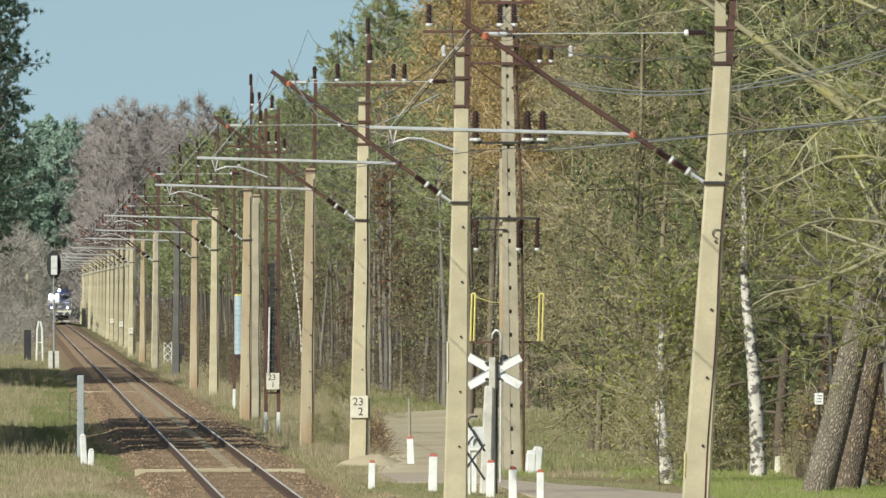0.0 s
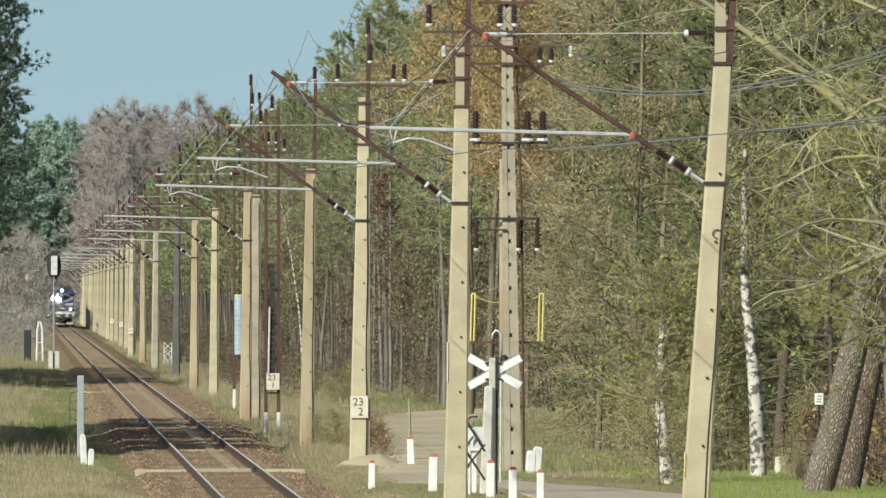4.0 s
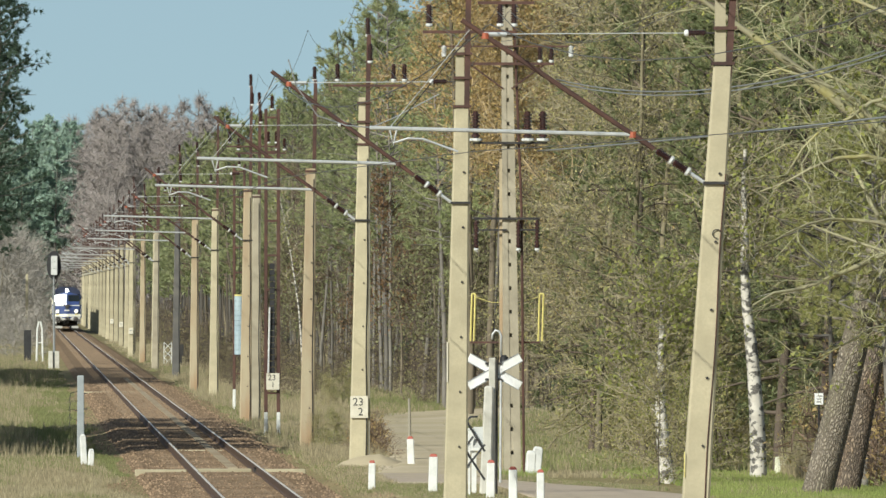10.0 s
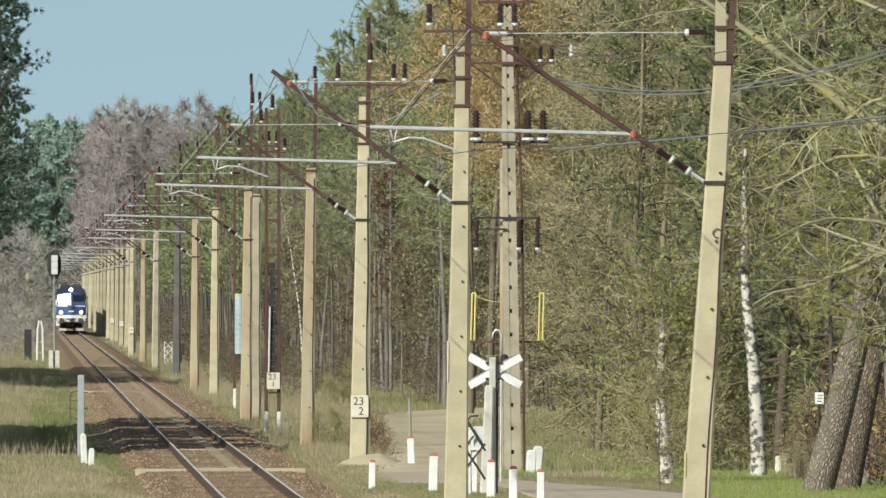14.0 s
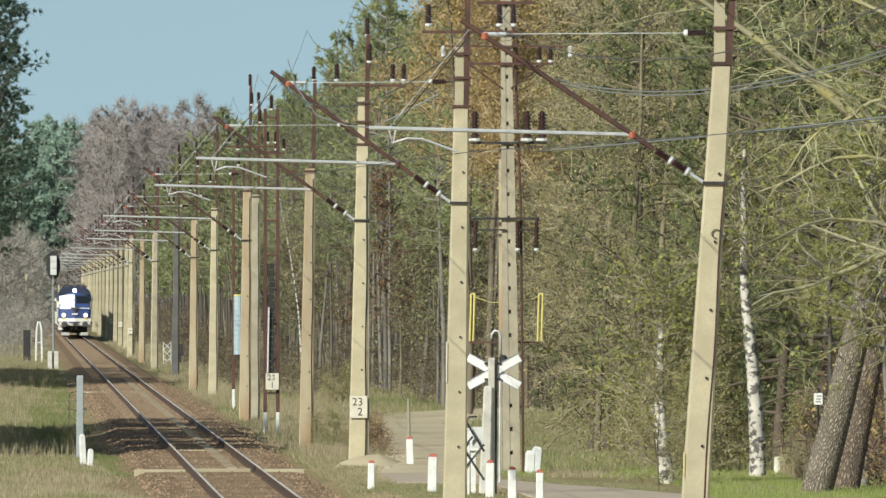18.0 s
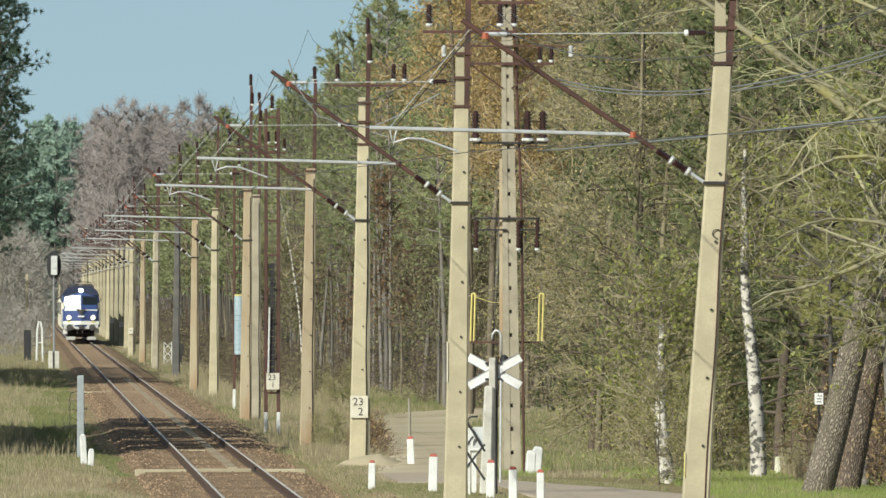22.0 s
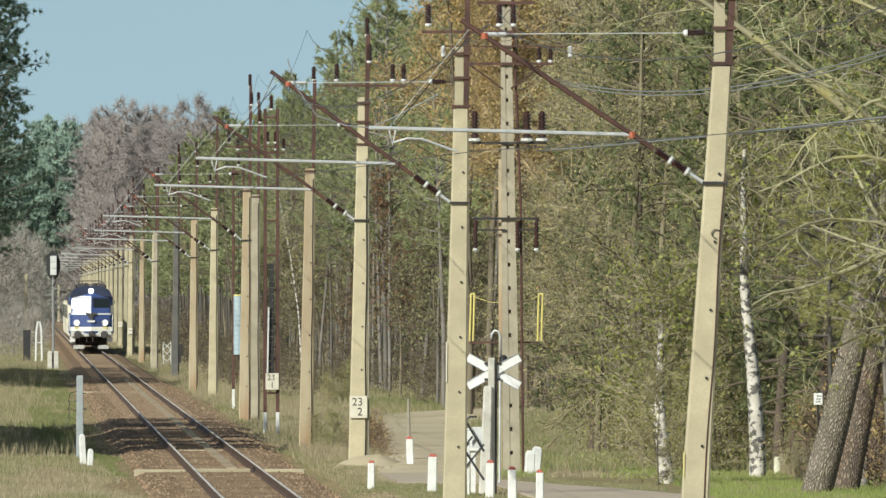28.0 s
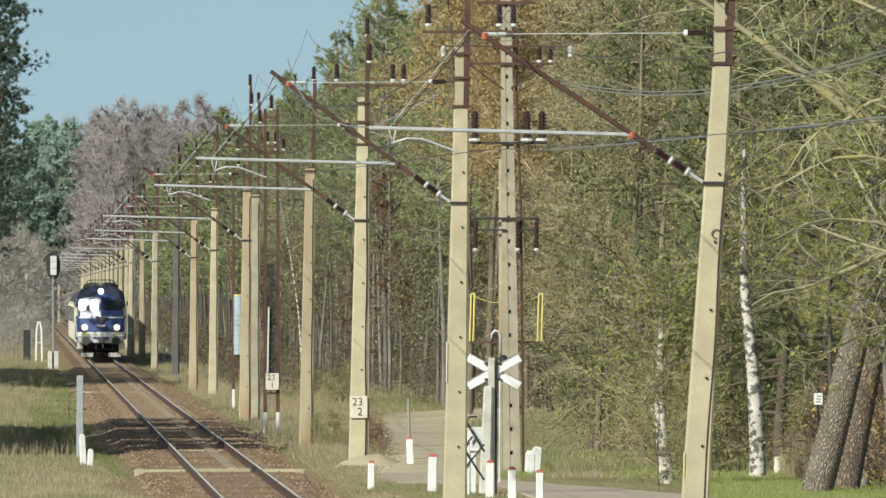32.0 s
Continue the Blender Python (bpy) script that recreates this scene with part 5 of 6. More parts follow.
grove("pine_tree", MID_PINES, [(14.7, 402, 0.9), (18.5, 398, 1.0), (19.8, 378, 1.05), (17.0, 412, 1.0), (21.2, 392, 1.1), (17.4, 447, 1.1), (17.6, 372, 0.8), (22.4, 378, 1.1), (20.6, 352, 1.0), (15.9, 362, 1.0), (17.2, 356, 1.1), (18.3, 361, 1.15), (19.3, 355, 1.05), (16.6, 369, 1.1), (17.9, 350, 0.9), (19.0, 366, 1.15), (20.0, 360, 1.1), (15.2, 384, 1.0), (16.2, 392, 1.05), (15.5, 412, 0.95)], "bushy dark green pine among the oaks", "pines beyond the road")
BRAMBLES = [broadleaf(s, 3.2, 2.4, 0.02, 20, 6, 6, 500, 0.11, 0.03, fat=1.6, twig=TWIG_BROWN, foliage=LEAF_BROWN) for s in (91, 92)]
grove("bush", BRAMBLES, [(9.0, 398, 0.26), (9.3, 404, 0.28), (9.25, 412, 0.30), (8.9, 408, 0.25), (9.6, 420, 0.26), (8.7, 392, 0.22)], "low brown bramble thicket on the verge", "brambles")
grove("bush", BUSHES, [(8.55, 424, 0.30), (8.8, 431, 0.28), (8.4, 436, 0.26), (12.5, 600, 0.34), (13.1, 612, 0.38), (11.8, 590, 0.30), (13.6, 630, 0.36)], "small bright green bush before the wood", "green bushes before the wood")
SAPLING = broadleaf(93, 2.0, 0.5, 0.3, 8, 3, 2, 20, 0.06, 0.022, fat=0.8)
grove("sapling", [SAPLING], [(8.95, 401, 0.8), (8.62, 398, 0.7)], "thin bare sapling beside the crossing", "saplings")
wood_stuff("deep_far_wood", PINES_LITE, [(rt.uniform(0.021 * d, 0.05 * d), d, rt.uniform(0.9, 1.1)) for d in range(1000, 1600, 22)], "shaded pines far inside the wood")
wood_stuff("far_undergrowth", UNDER, [(rt.uniform(0.018 * d, 0.036 * d), d, rt.uniform(1.4, 2.4)) for d in range(1050, 1550, 11)], "undergrowth far inside the wood")

# Added dark spruces stand in for the shade between the pine trunks.
wood_stuff("spruce_understory", PINES_DARK_FAR, [(rt.uniform(19.5, 24.5), d, rt.uniform(0.36, 0.58)) for d in range(590, 1200, 9)], "dark low spruces added in place of shade inside the wood")
grove("bush", BRAMBLES, [(18.0, 330, 0.7), (18.3, 325, 0.6), (18.1, 336, 0.8)], "withered russet bush behind the leaning pines", "russet bushes")
# birches, leaning pines and the old oak at the road's bend
birch = broadleaf(41, 7.5, 2.4, 0.55, 20, 6, 6, 1500, 0.07, 0.20, arm=0.1, bark=BIRCH, foliage=LEAF_LIGHT, droop=0.12)
plant("birch_tree", birch, spot(16.25, 345, 1.0, 20, 0.8), "white-barked birch at the road's bend", "tree", "birches")
plant("birch_tree", broadleaf(42, 4.2, 2.0, 0.42, 20, 6, 6, 1500, 0.07, 0.20, arm=0.1, bark=BIRCH, foliage=LEAF_LIGHT), spot(13.85, 335, 1.0, 70, -8), "leaning white-barked birch behind twigs", "tree", "birches")
plant("birch_tree", broadleaf(43, 9, 1.2, 0.5, 12, 4, 4, 200, 0.07, 0.055, bark=BIRCH, foliage=LEAF_LIGHT), spot(11.3, 615, 1.0, 10, -3), "thin pale birch sapling before the wood", "tree", "birches")
plant("pine_tree", pine(51, 19, 0.35, 40, 3.4, 16, 34, 0.20, slim=0.04, trunk=0.33, bark=BARK_OLD), spot(16.15, 318, 1.0, 30, 15.2), "old pine leaning over the road's bend", "tree", "leaning pines")
plant("pine_tree", pine(52, 18, 0.36, 40, 3.2, 16, 34, 0.20, slim=0.04, trunk=0.29, bark=BARK_OLD_DARK), spot(16.95, 322, 1.0, 120, 10.0), "dark old pine leaning beside another", "tree", "leaning pines")

for x, y, sc, sd in ((16.85, 324, 0.78, 81), (17.6, 327, 0.95, 82), (17.5, 316, 0.76, 86)):
    plant("young_pine", pine(sd, 9.5, 0.42, 44 if sd > 82 else 30, 2.3 if sd > 82 else 1.5, 20, 36, 0.16, foliage=NEEDLE_YOUNG, trunk=0.09, slim=0.042), spot(x, y, sc), "young yellow-green pine before the leaning trunks", "tree", "young pines")
wood_stuff("deep_wood", PINES_LITE, [(rt.uniform(24, 0.058 * d), d, rt.uniform(0.9, 1.1)) for d in range(500, 900, 16)], "shaded pines deep inside the wood")


def old_oak():
    """A big oak that stands beyond the road and throws long pale limbs over it."""
    rnd = np.random.RandomState(77)
    x, y = 19.5, 312
    wood = bough((0, 0, -0.3), (-0.05, 0, 1), 9.0, 0.42, rnd, 7, 0.12, 0.1)
    fine, tips = [], []
    arms = [((-0.2, -0.15, 5.4), (-1, -0.02, 0.93), 7.6, 0.18), ((-0.2, -0.25, 7.4), (-0.62, -0.05, 1.0), 4.2, 0.15), ((-0.3, 0, 3.6), (-0.95, 0.1, 0.25), 5.2, 0.09), ((-0.5, 0, 4.6), (-0.9, -0.2, 0.35), 5.5, 0.09), ((-0.5, 0, 6.2), (-0.8, -0.1, 0.6), 5.0, 0.09),
            ((-0.4, 0, 5.6), (-1.0, 0.1, 0.12), 5.4, 0.08), ((-0.6, 0, 7.0), (-0.9, 0.2, 0.4), 4.6, 0.08), ((-0.3, 0, 2.8), (-0.9, -0.1, 0.1), 3.8, 0.05), ((0.2, 0, 6.0), (0.8, 0, 0.6), 5.0, 0.1),
            ((-0.4, -0.6, 4.3), (-0.9, -1.2, -0.02), 4.5, 0.06), ((-0.4, -0.8, 5.0), (-0.8, -1.6, 0.0), 5.0, 0.06), ((-0.3, -0.8, 5.8), (-0.9, -1.4, -0.1), 5.0, 0.06),
            ((-0.4, -0.5, 5.0), (-1.0, -0.2, -0.12), 4.6, 0.07), ((-0.4, -0.5, 6.4), (-1.0, -0.3, -0.05), 4.8, 0.07), ((-0.4, -0.4, 7.6), (-1.0, -0.3, 0.15), 4.8, 0.07), ((-0.4, -0.4, 8.4), (-1.0, -0.2, 0.25), 4.4, 0.07)]
    for p, dv, ln, r in arms:
        limb = bough(p, dv, ln, r, rnd, 8, 0.42 if r < 0.15 else 0.07, 0.0)
        wood += limb
        for _ in range(10 if r > 0.065 else 6):
            s = limb[rnd.randint(1, 8)]
            q = s[0] + (s[1] - s[0]) * rnd.rand()
            dr = (s[1] - s[0]) / np.linalg.norm(s[1] - s[0]) + rnd.randn(3) * 0.7
            sub = bough(q, dr, 0.9 + 1.5 * rnd.rand(), 0.015, rnd, 6, 0.62, -0.03)
            fine += sub
            for _ in range(4):
                s = sub[rnd.randint(0, 6)]
                q = s[0] + (s[1] - s[0]) * rnd.rand()
                dr = (s[1] - s[0]) / np.linalg.norm(s[1] - s[0]) + rnd.randn(3) * 0.7
                tw = bough(q, dr, 0.4 + 0.8 * rnd.rand(), 0.0075, rnd, 4, 0.55, -0.03)
                fine += tw
                tips += [tw[1][1], tw[2][1]]
    tips = np.array(tips)
    sel = tips[rnd.randint(0, len(tips), 1500)] + rnd.randn(1500, 3) * 0.06
    plant("oak_tree", (seg_mesh("trunk", wood, BARK_LICHEN, 7), seg_mesh("branchwork", fine, TWIG_PALE, 4), leaf_mesh("crown", sel, 0.07, LEAF_LIGHT, rnd)),
          spot(x, y, 1.0, 0), "old oak with long lichen-pale crooked limbs", "tree")


old_oak()

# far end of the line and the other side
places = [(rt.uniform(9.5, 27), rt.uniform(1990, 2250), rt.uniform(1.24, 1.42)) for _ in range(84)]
wood_stuff("far_bare_wood", BARE_FAR, places, "distant leafless wood that closes the line, haze put into its mauve-grey")
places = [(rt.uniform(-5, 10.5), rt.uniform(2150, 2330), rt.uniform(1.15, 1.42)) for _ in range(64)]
wood_stuff("far_conifers", PINES_PALE_FAR, places, "distant conifers that close the line, haze put into their pale needles")
places = [(rt.uniform(17, 21), rt.uniform(570, 605), rt.uniform(0.5, 0.8)) for _ in range(14)] + [(rt.uniform(17, 28), rt.uniform(590, 1000), rt.uniform(0.5, 1.0)) for _ in range(50)] + [(rt.uniform(15.6, 18), rt.uniform(600, 820), rt.uniform(0.35, 0.6)) for _ in range(36)]
wood_stuff("undergrowth", UNDER, places, "brown-green undergrowth between the pine trunks")
places = [(rt.uniform(-6, 2.0), rt.uniform(1010, 1470), rt.uniform(0.5, 0.9)) for _ in range(36)]
places += [(rt.uniform(-4, 2.4), rt.uniform(1520, 1900), rt.uniform(1.5, 2.3)) for _ in range(30)]
wood_stuff("bare_scrub", SCRUB, places, "grey leafless scrub across the line")
places = [(rt.uniform(9.8, 15.5), rt.uniform(860, 1750), rt.uniform(0.35, 0.75)) for _ in range(60)]
places += [(rt.uniform(9.6, 15.8), rt.uniform(640, 960), rt.uniform(0.20, 0.42)) for _ in range(110)]
wood_stuff("verge_scrub", UNDER, places, "low brown scrub between the masts and the wood")
places = [(rt.uniform(-14, 44), rt.uniform(2150, 2300), rt.uniform(1.5, 3.4)) for _ in range(40)]
wood_stuff("far_scrub", UNDER, places, "distant scrub at the foot of the far wood")
places = [(rt.uniform(-18, -8), rt.uniform(1050, 2050), rt.uniform(0.8, 1.05)) for _ in range(24)]
wood_stuff("pines_across", PINES_DARK_FAR, places, "distant dark pines across the line")
grove("pine_tree", LEFT_PINES, [(-1.65, 900, 1.2), (-2.7, 925, 1.25), (-2.2, 960, 1.15), (-1.6, 985, 1.2), (-3.5, 905, 1.2)], "dark tall pine beside the line", "pines across the line")
places = []
for y0, y1, step in ((398, 494, 5.0), (700, 850, 6.0)):
    d = y0
    while d < y1:
        places.append((rt.uniform(-11.2, -9.4), d + rt.uniform(-1.5, 1.5), rt.uniform(0.84, 0.97)))
        places.append((rt.uniform(-15.2, -12.6), d + rt.uniform(-1.5, 1.5), rt.uniform(0.9, 1.04)))
        d += step
grove("pine_tree", PINES_DARK_FAR, places, "dark pine across the line from the wood", "pines across the line")


# ---- the train ----
LOCO_BLUE = surf("deep blue loco enamel", (0.045, 0.075, 0.215), (0.058, 0.09, 0.24), 2.0, 0.35, grain=0, c3=(0.06, 0.08, 0.17), scale3=1.5)
LOCO_BLUE_DARK = surf("dark blue loco enamel", (0.022, 0.030, 0.062), (0.03, 0.038, 0.075), 2.0, 0.4, grain=0)
LOCO_ROOF = surf("dark dusty roof", (0.05, 0.05, 0.055), (0.08, 0.075, 0.07), 2.0, 0.75, grain=20)
LOCO_GREY = surf("light grey enamel", (0.76, 0.75, 0.72), (0.62, 0.61, 0.57), 3.0, 0.5, grain=0)
LOCO_UNDER = surf("sooty underframe", (0.045, 0.042, 0.04), (0.09, 0.082, 0.075), 3.0, 0.8, grain=20)
LOCO_CREAM = surf("cream band enamel", (0.82, 0.80, 0.70), (0.74, 0.72, 0.62), 3.0, 0.5, grain=0)
APRON_GREY = surf("dusty light grey apron", (0.60, 0.59, 0.55), (0.44, 0.43, 0.40), 4.0, 0.65, grain=20, c3=(0.30, 0.28, 0.25), scale3=2.0)
PLOUGH_GREY = surf("worn grey plough paint", (0.50, 0.49, 0.45), (0.36, 0.35, 0.32), 5.0, 0.7, grain=20)
GLASS = surf("dark windscreen glass", (0.015, 0.02, 0.022), (0.02, 0.024, 0.026), 2.0, 0.13, grain=0)
COACH = surf("cream and grey coach enamel", (0.78, 0.73, 0.58), (0.68, 0.63, 0.50), 1.0, 0.45, grain=0)
LAMP = glow("lit headlamp", (1.0, 0.96, 0.86), 9.0)
LAMP_DIM = glow("running lamp", (1.0, 0.93, 0.78), 4.0)


def turned(at, ax=90):
    return Matrix.Translation(at) @ pose(0, 0, 0, ax)


def bogie(vehicle, y, base):
    b = part("bogie", Shape().box(-0.98, y, 0.35, 0.12, base + 1.2, 0.42).box(0.98, y, 0.35, 0.12, base + 1.2, 0.42).box(0, y, 0.45, 1.9, 0.5, 0.3), LOCO_UNDER, vehicle, "sooty bogie frame", bevel=0.02)
    for dy in (-base / 2, base / 2):
        for x in (-0.7535, 0.7535):
            part("wheel", Shape().lathe([(0.2, -0.07), (0.6, -0.065), (0.625, 0.065), (0.2, 0.07)], 20, Matrix.Translation((x, y + dy, 0.625)) @ pose(0, 0, 0, 0, 90)), LOCO_UNDER, b)
        part("axle", Shape().tube([(-0.7, y + dy, 0.625), (0.7, y + dy, 0.625)], 0.08, 8), LOCO_UNDER, b)


V_YAW, V_TILT = math.tan(radians(16.8)), 0.28


def nose(x, z):
    """How far back the front lies at (x, z)."""
    return 0.06 + abs(x) * V_YAW + max(0.0, z - 2.35) * V_TILT / math.cos(radians(16.8))


def locomotive():
    t = thing("locomotive", pose(0, 0, 0), "blue electric locomotive with pale bands and lit headlamps on the track", "locomotive")
    rows = [(1.05, 1.47), (1.6, 1.485), (2.35, 1.485), (2.95, 1.45), (3.50, 1.38), (3.82, 1.22), (4.05, 0.90), (4.16, 0.5)]
    v, f = [], []
    cols = (-1.0, -0.82, -0.45, 0.0, 0.45, 0.82, 1.0)
    n = len(cols)
    for z, w in rows:
        v += [(c * w, nose(c * w, min(z, 3.5)) + (0.25 if abs(c) == 1 else 0.0) + max(0, z - 3.5) * 0.9, z) for c in cols]
    for j in range(len(rows) - 1):
        for i in range(n - 1):
            a = j * n + i
            f.append((a, a + 1, a + n + 1, a + n))
    # sides, roof and back
    back = len(v)
    for z, w in rows:
        v += [(-w, 15.2, z), (w, 15.2, z)]
    for j in range(len(rows) - 1):
        a, b = j * n, (j + 1) * n
        c, e = back + 2 * j, back + 2 * (j + 1)
        f += [(a, b, e, c), (a + n - 1, c + 1, e + 1, b + n - 1), (c, e, e + 1, c + 1)]
    top, tb = (len(rows) - 1) * n, back + 2 * (len(rows) - 1)
    f += [tuple(range(top, top + n)) + (tb + 1, tb), tuple(range(n))[::-1] + (back, back + 1)]
    part("body", Shape().add(v, f), LOCO_BLUE, t, bevel=0.03)
    part("roof", Shape().prism([(-1.40, 3.44), (1.40, 3.44), (1.26, 3.82), (0.95, 4.06), (0.5, 4.19), (-0.5, 4.19), (-0.95, 4.06), (-1.26, 3.82)], 0.95, 15.0), LOCO_ROOF, t, "dark dusty roof")
    for s in (-1, 1):
        q = [(s * 1.30, nose(1.30, 1.5) + 0.10), (s * 1.505, nose(1.485, 1.5) + 0.28), (s * 1.505, 1.1), (s * 1.30, 1.1)]
        part("corner_panel", Shape().add([(a, b, z) for z in (1.55, 2.9) for a, b in q], [(0, 1, 2, 3), (4, 5, 6, 7), (0, 1, 5, 4), (1, 2, 6, 5), (2, 3, 7, 6), (3, 0, 4, 7)]), COACH, t, "cream cab corner")
        part("side_panel", Shape().box(s * 1.482, 7.9, 1.15, 0.03, 13.9, 1.75), COACH, t, "cream side panel", bevel=0.008)
    part("roof_visor", Shape().prism([(-1.38, 3.47), (1.38, 3.47), (1.23, 3.84), (0.92, 4.07), (0.5, 4.175), (-0.5, 4.175), (-0.92, 4.07), (-1.23, 3.84)], 0.62, 1.0), LOCO_BLUE_DARK, t, "dark blue roof front")
    for s in (-1, 1):
        # windscreens lie in the two raked planes of the front
        c = [(0.17, 2.78), (0.22, 2.73), (1.22, 2.73), (1.27, 2.79), (1.23, 3.26), (1.17, 3.32), (0.22, 3.32), (0.17, 3.27)]
        pane = [(s * x, nose(s * x, z) - 0.012, z) for x, z in c] + [(s * x, nose(s * x, z) + 0.02, z) for x, z in c]
        n = len(c)
        g = [tuple(range(n)), tuple(range(2 * n - 1, n - 1, -1))] + [(k, n + k, n + (k + 1) % n, (k + 1) % n) for k in range(n)]
        part("windscreen", Shape().add(pane, g if s > 0 else [k[::-1] for k in g]), GLASS, t, "dark raked windscreen")
        q = [(0, 1, 2, 3), (7, 6, 5, 4), (0, 4, 5, 1), (1, 5, 6, 2), (2, 6, 7, 3), (3, 7, 4, 0)]
        if s > 0:
            q = [k[::-1] for k in q]
        fr = [(0.08, 2.75), (1.31, 2.75), (1.25, 3.41), (0.08, 3.41)]
        part("windscreen_frame", Shape().add([(s * x, nose(s * x, z) - 0.004, z) for x, z in fr] + [(s * x, nose(s * x, z) + 0.02, z) for x, z in fr], q), LOCO_BLUE_DARK, t, "dark blue windscreen surround")
        b = [(0.32, 2.28), (1.30, 2.28), (1.30, 2.37), (0.32, 2.37)]
        part("marker_band", Shape().add([(s * x, nose(s * x, z) - 0.012, z) for x, z in b] + [(s * x, nose(s * x, z) + 0.02, z) for x, z in b], q), WHITE_PAINT, t, "white band under the windscreen")
        y0 = nose(0.93, 1.74)
        lamp = part("headlamp", Shape().lathe([(0.21, 0.10), (0.22, 0.16), (0.18, 0.20), (0.17, 0.12)], 16, turned((s * 0.93, y0 + 0.08, 1.74))), LOCO_GREY, t, "round headlamp housing")
        part("lens", Shape().lathe([(0.115, 0.0), (0.105, 0.04), (0.05, 0.06)], 16, turned((s * 0.93, y0 - 0.06, 1.74))), LAMP_DIM, lamp, "lit lamp glass")
        buf = part("buffer", Shape().lathe([(0.10, 0), (0.10, 0.42), (0.24, 0.43), (0.25, 0.49), (0.1, 0.52)], 14, turned((s * 0.875, 0.35, 0.98))), LOCO_UNDER, t, "round black buffer")
        part("plough", Shape().box(s * 0.80, 0.5, 0.16, 0.72, 0.06, 0.26), PLOUGH_GREY, t, "pale rail guard plate", bevel=0.015)
        part("step", Shape().box(s * 1.22, 0.6, 0.5, 0.35, 0.3, 0.35), LOCO_GREY, t)
        part("mirror", Shape().box(s * 1.52, 0.75, 3.0, 0.08, 0.12, 0.26), LOCO_UNDER, t)
        part("handrail", Shape().tube([(s * 1.40, 0.35, 1.2), (s * 1.42, 0.33, 2.3)], 0.02, 5), LOCO_GREY, t)
    part("front_band", Shape().add([(x, nose(x, 1.4) - 0.02 + dy, z) for dy in (0, 0.06) for z in (1.20, 1.48) for x in (-1.38, 0.0, 1.38)],
                                   [(0, 1, 4, 3), (1, 2, 5, 4), (6, 9, 10, 7), (7, 10, 11, 8), (3, 4, 10, 9), (4, 5, 11, 10), (0, 6, 7, 1), (1, 7, 8, 2), (0, 3, 9, 6), (2, 8, 11, 5)]),
         LOCO_CREAM, t, "cream band above the buffers")
    part("buffer_beam", Shape().box(0, 0.30, 0.84, 2.66, 0.2, 0.40), APRON_GREY, t, "light grey buffer beam", bevel=0.02)
    part("coupler", Shape().box(0, 0.05, 0.88, 0.3, 0.5, 0.3).tube([(0.1, -0.02, 0.95), (0.12, -0.05, 0.5)], 0.04, 6).tube([(-0.25, 0.2, 0.9), (-0.3, 0.1, 0.45)], 0.03, 6), LOCO_UNDER, t, bevel=0.02)
    part("plate", Shape().box(0, 0.02, 1.78, 0.5, 0.05, 0.12), LOCO_GREY, t, "pale plate with an unreadable bar")
    part("emblem", Shape().prism([(-0.36, 2.42), (-0.30, 2.30), (-0.16, 2.22), (-0.14, 2.04), (0, 1.96), (0.14, 2.04), (0.16, 2.22), (0.30, 2.30), (0.36, 2.42), (0.14, 2.40), (0.0, 2.34), (-0.14, 2.40)], 0.0, 0.09), LOCO_UNDER, t, "dark winged badge shape")
    top = part("top_lamp", Shape().lathe([(0.19, 0.0), (0.21, 0.2), (0.18, 0.3), (0.16, 0.1)], 16, turned((0, 0.9, 3.84))), LOCO_ROOF, t, "round roof headlamp")
    part("lens", Shape().lathe([(0.16, 0.0), (0.14, 0.04), (0.05, 0.06)], 16, turned((0, 0.59, 3.84))), LAMP, top, "lit lamp glass")
    part("underframe", Shape().box(0, 7.9, 0.78, 2.7, 14.6, 0.3).box(0, 7.9, 0.35, 2.2, 3.0, 0.5), LOCO_UNDER, t, bevel=0.02)
    for y in (3.2, 12.4):
        bogie(t, y, 3.05)
        up = y > 8
        pts = [[(s * 0.55, y - 0.9, 4.30), (s * 0.55, y + (0.9 if up else 1.0), 4.95 if up else 4.40), (s * 0.55, y - 0.2, 6.05 if up else 4.48)] for s in (-1, 1)]
        pg = Shape()
        for p in pts:
            pg.tube(p, 0.025, 5)
        pg.tube([(-0.85, y - 0.2, 5.95 if up else 4.38), (-0.6, y - 0.2, 6.08 if up else 4.50), (0.6, y - 0.2, 6.08 if up else 4.50), (0.85, y - 0.2, 5.95 if up else 4.38)], 0.03, 5)
        pg.box(0, y, 4.22, 1.5, 2.0, 0.06)
        part("pantograph", pg, LOCO_UNDER, t, "raised current collector" if up else "folded current collector")
    for x in (-0.95, -0.35, 0.35, 0.95):
        part("roof_insulator", Shape().lathe([(0.05, 0), (0.075, 0.03), (0.05, 0.08), (0.075, 0.13), (0.05, 0.2)], 8, Matrix.Translation((x, 2.3, 4.04 if abs(x) > 0.5 else 4.16))), PORCELAIN, t)
    for s in (-1, 1):
        part("lamp_patch", Shape().box(s * 0.93, nose(0.93, 1.5) - 0.03, 1.36, 0.26, 0.05, 0.12), YELLOW_PAINT, t, "yellow patch under the lamp")
    for x, y in ((-0.7, 1.5), (0.7, 1.5), (0.3, 6.5), (-0.3, 7.5)):
        part("roof_box", Shape().box(x, y, 4.08, 0.36, 0.6, 0.26), LOCO_ROOF, t, bevel=0.02)
    for ob in t.children:      # the body rides on its springs
        if not ob.name.startswith(("bogie", "plough")):
            ob.location.z += 0.14
    return t


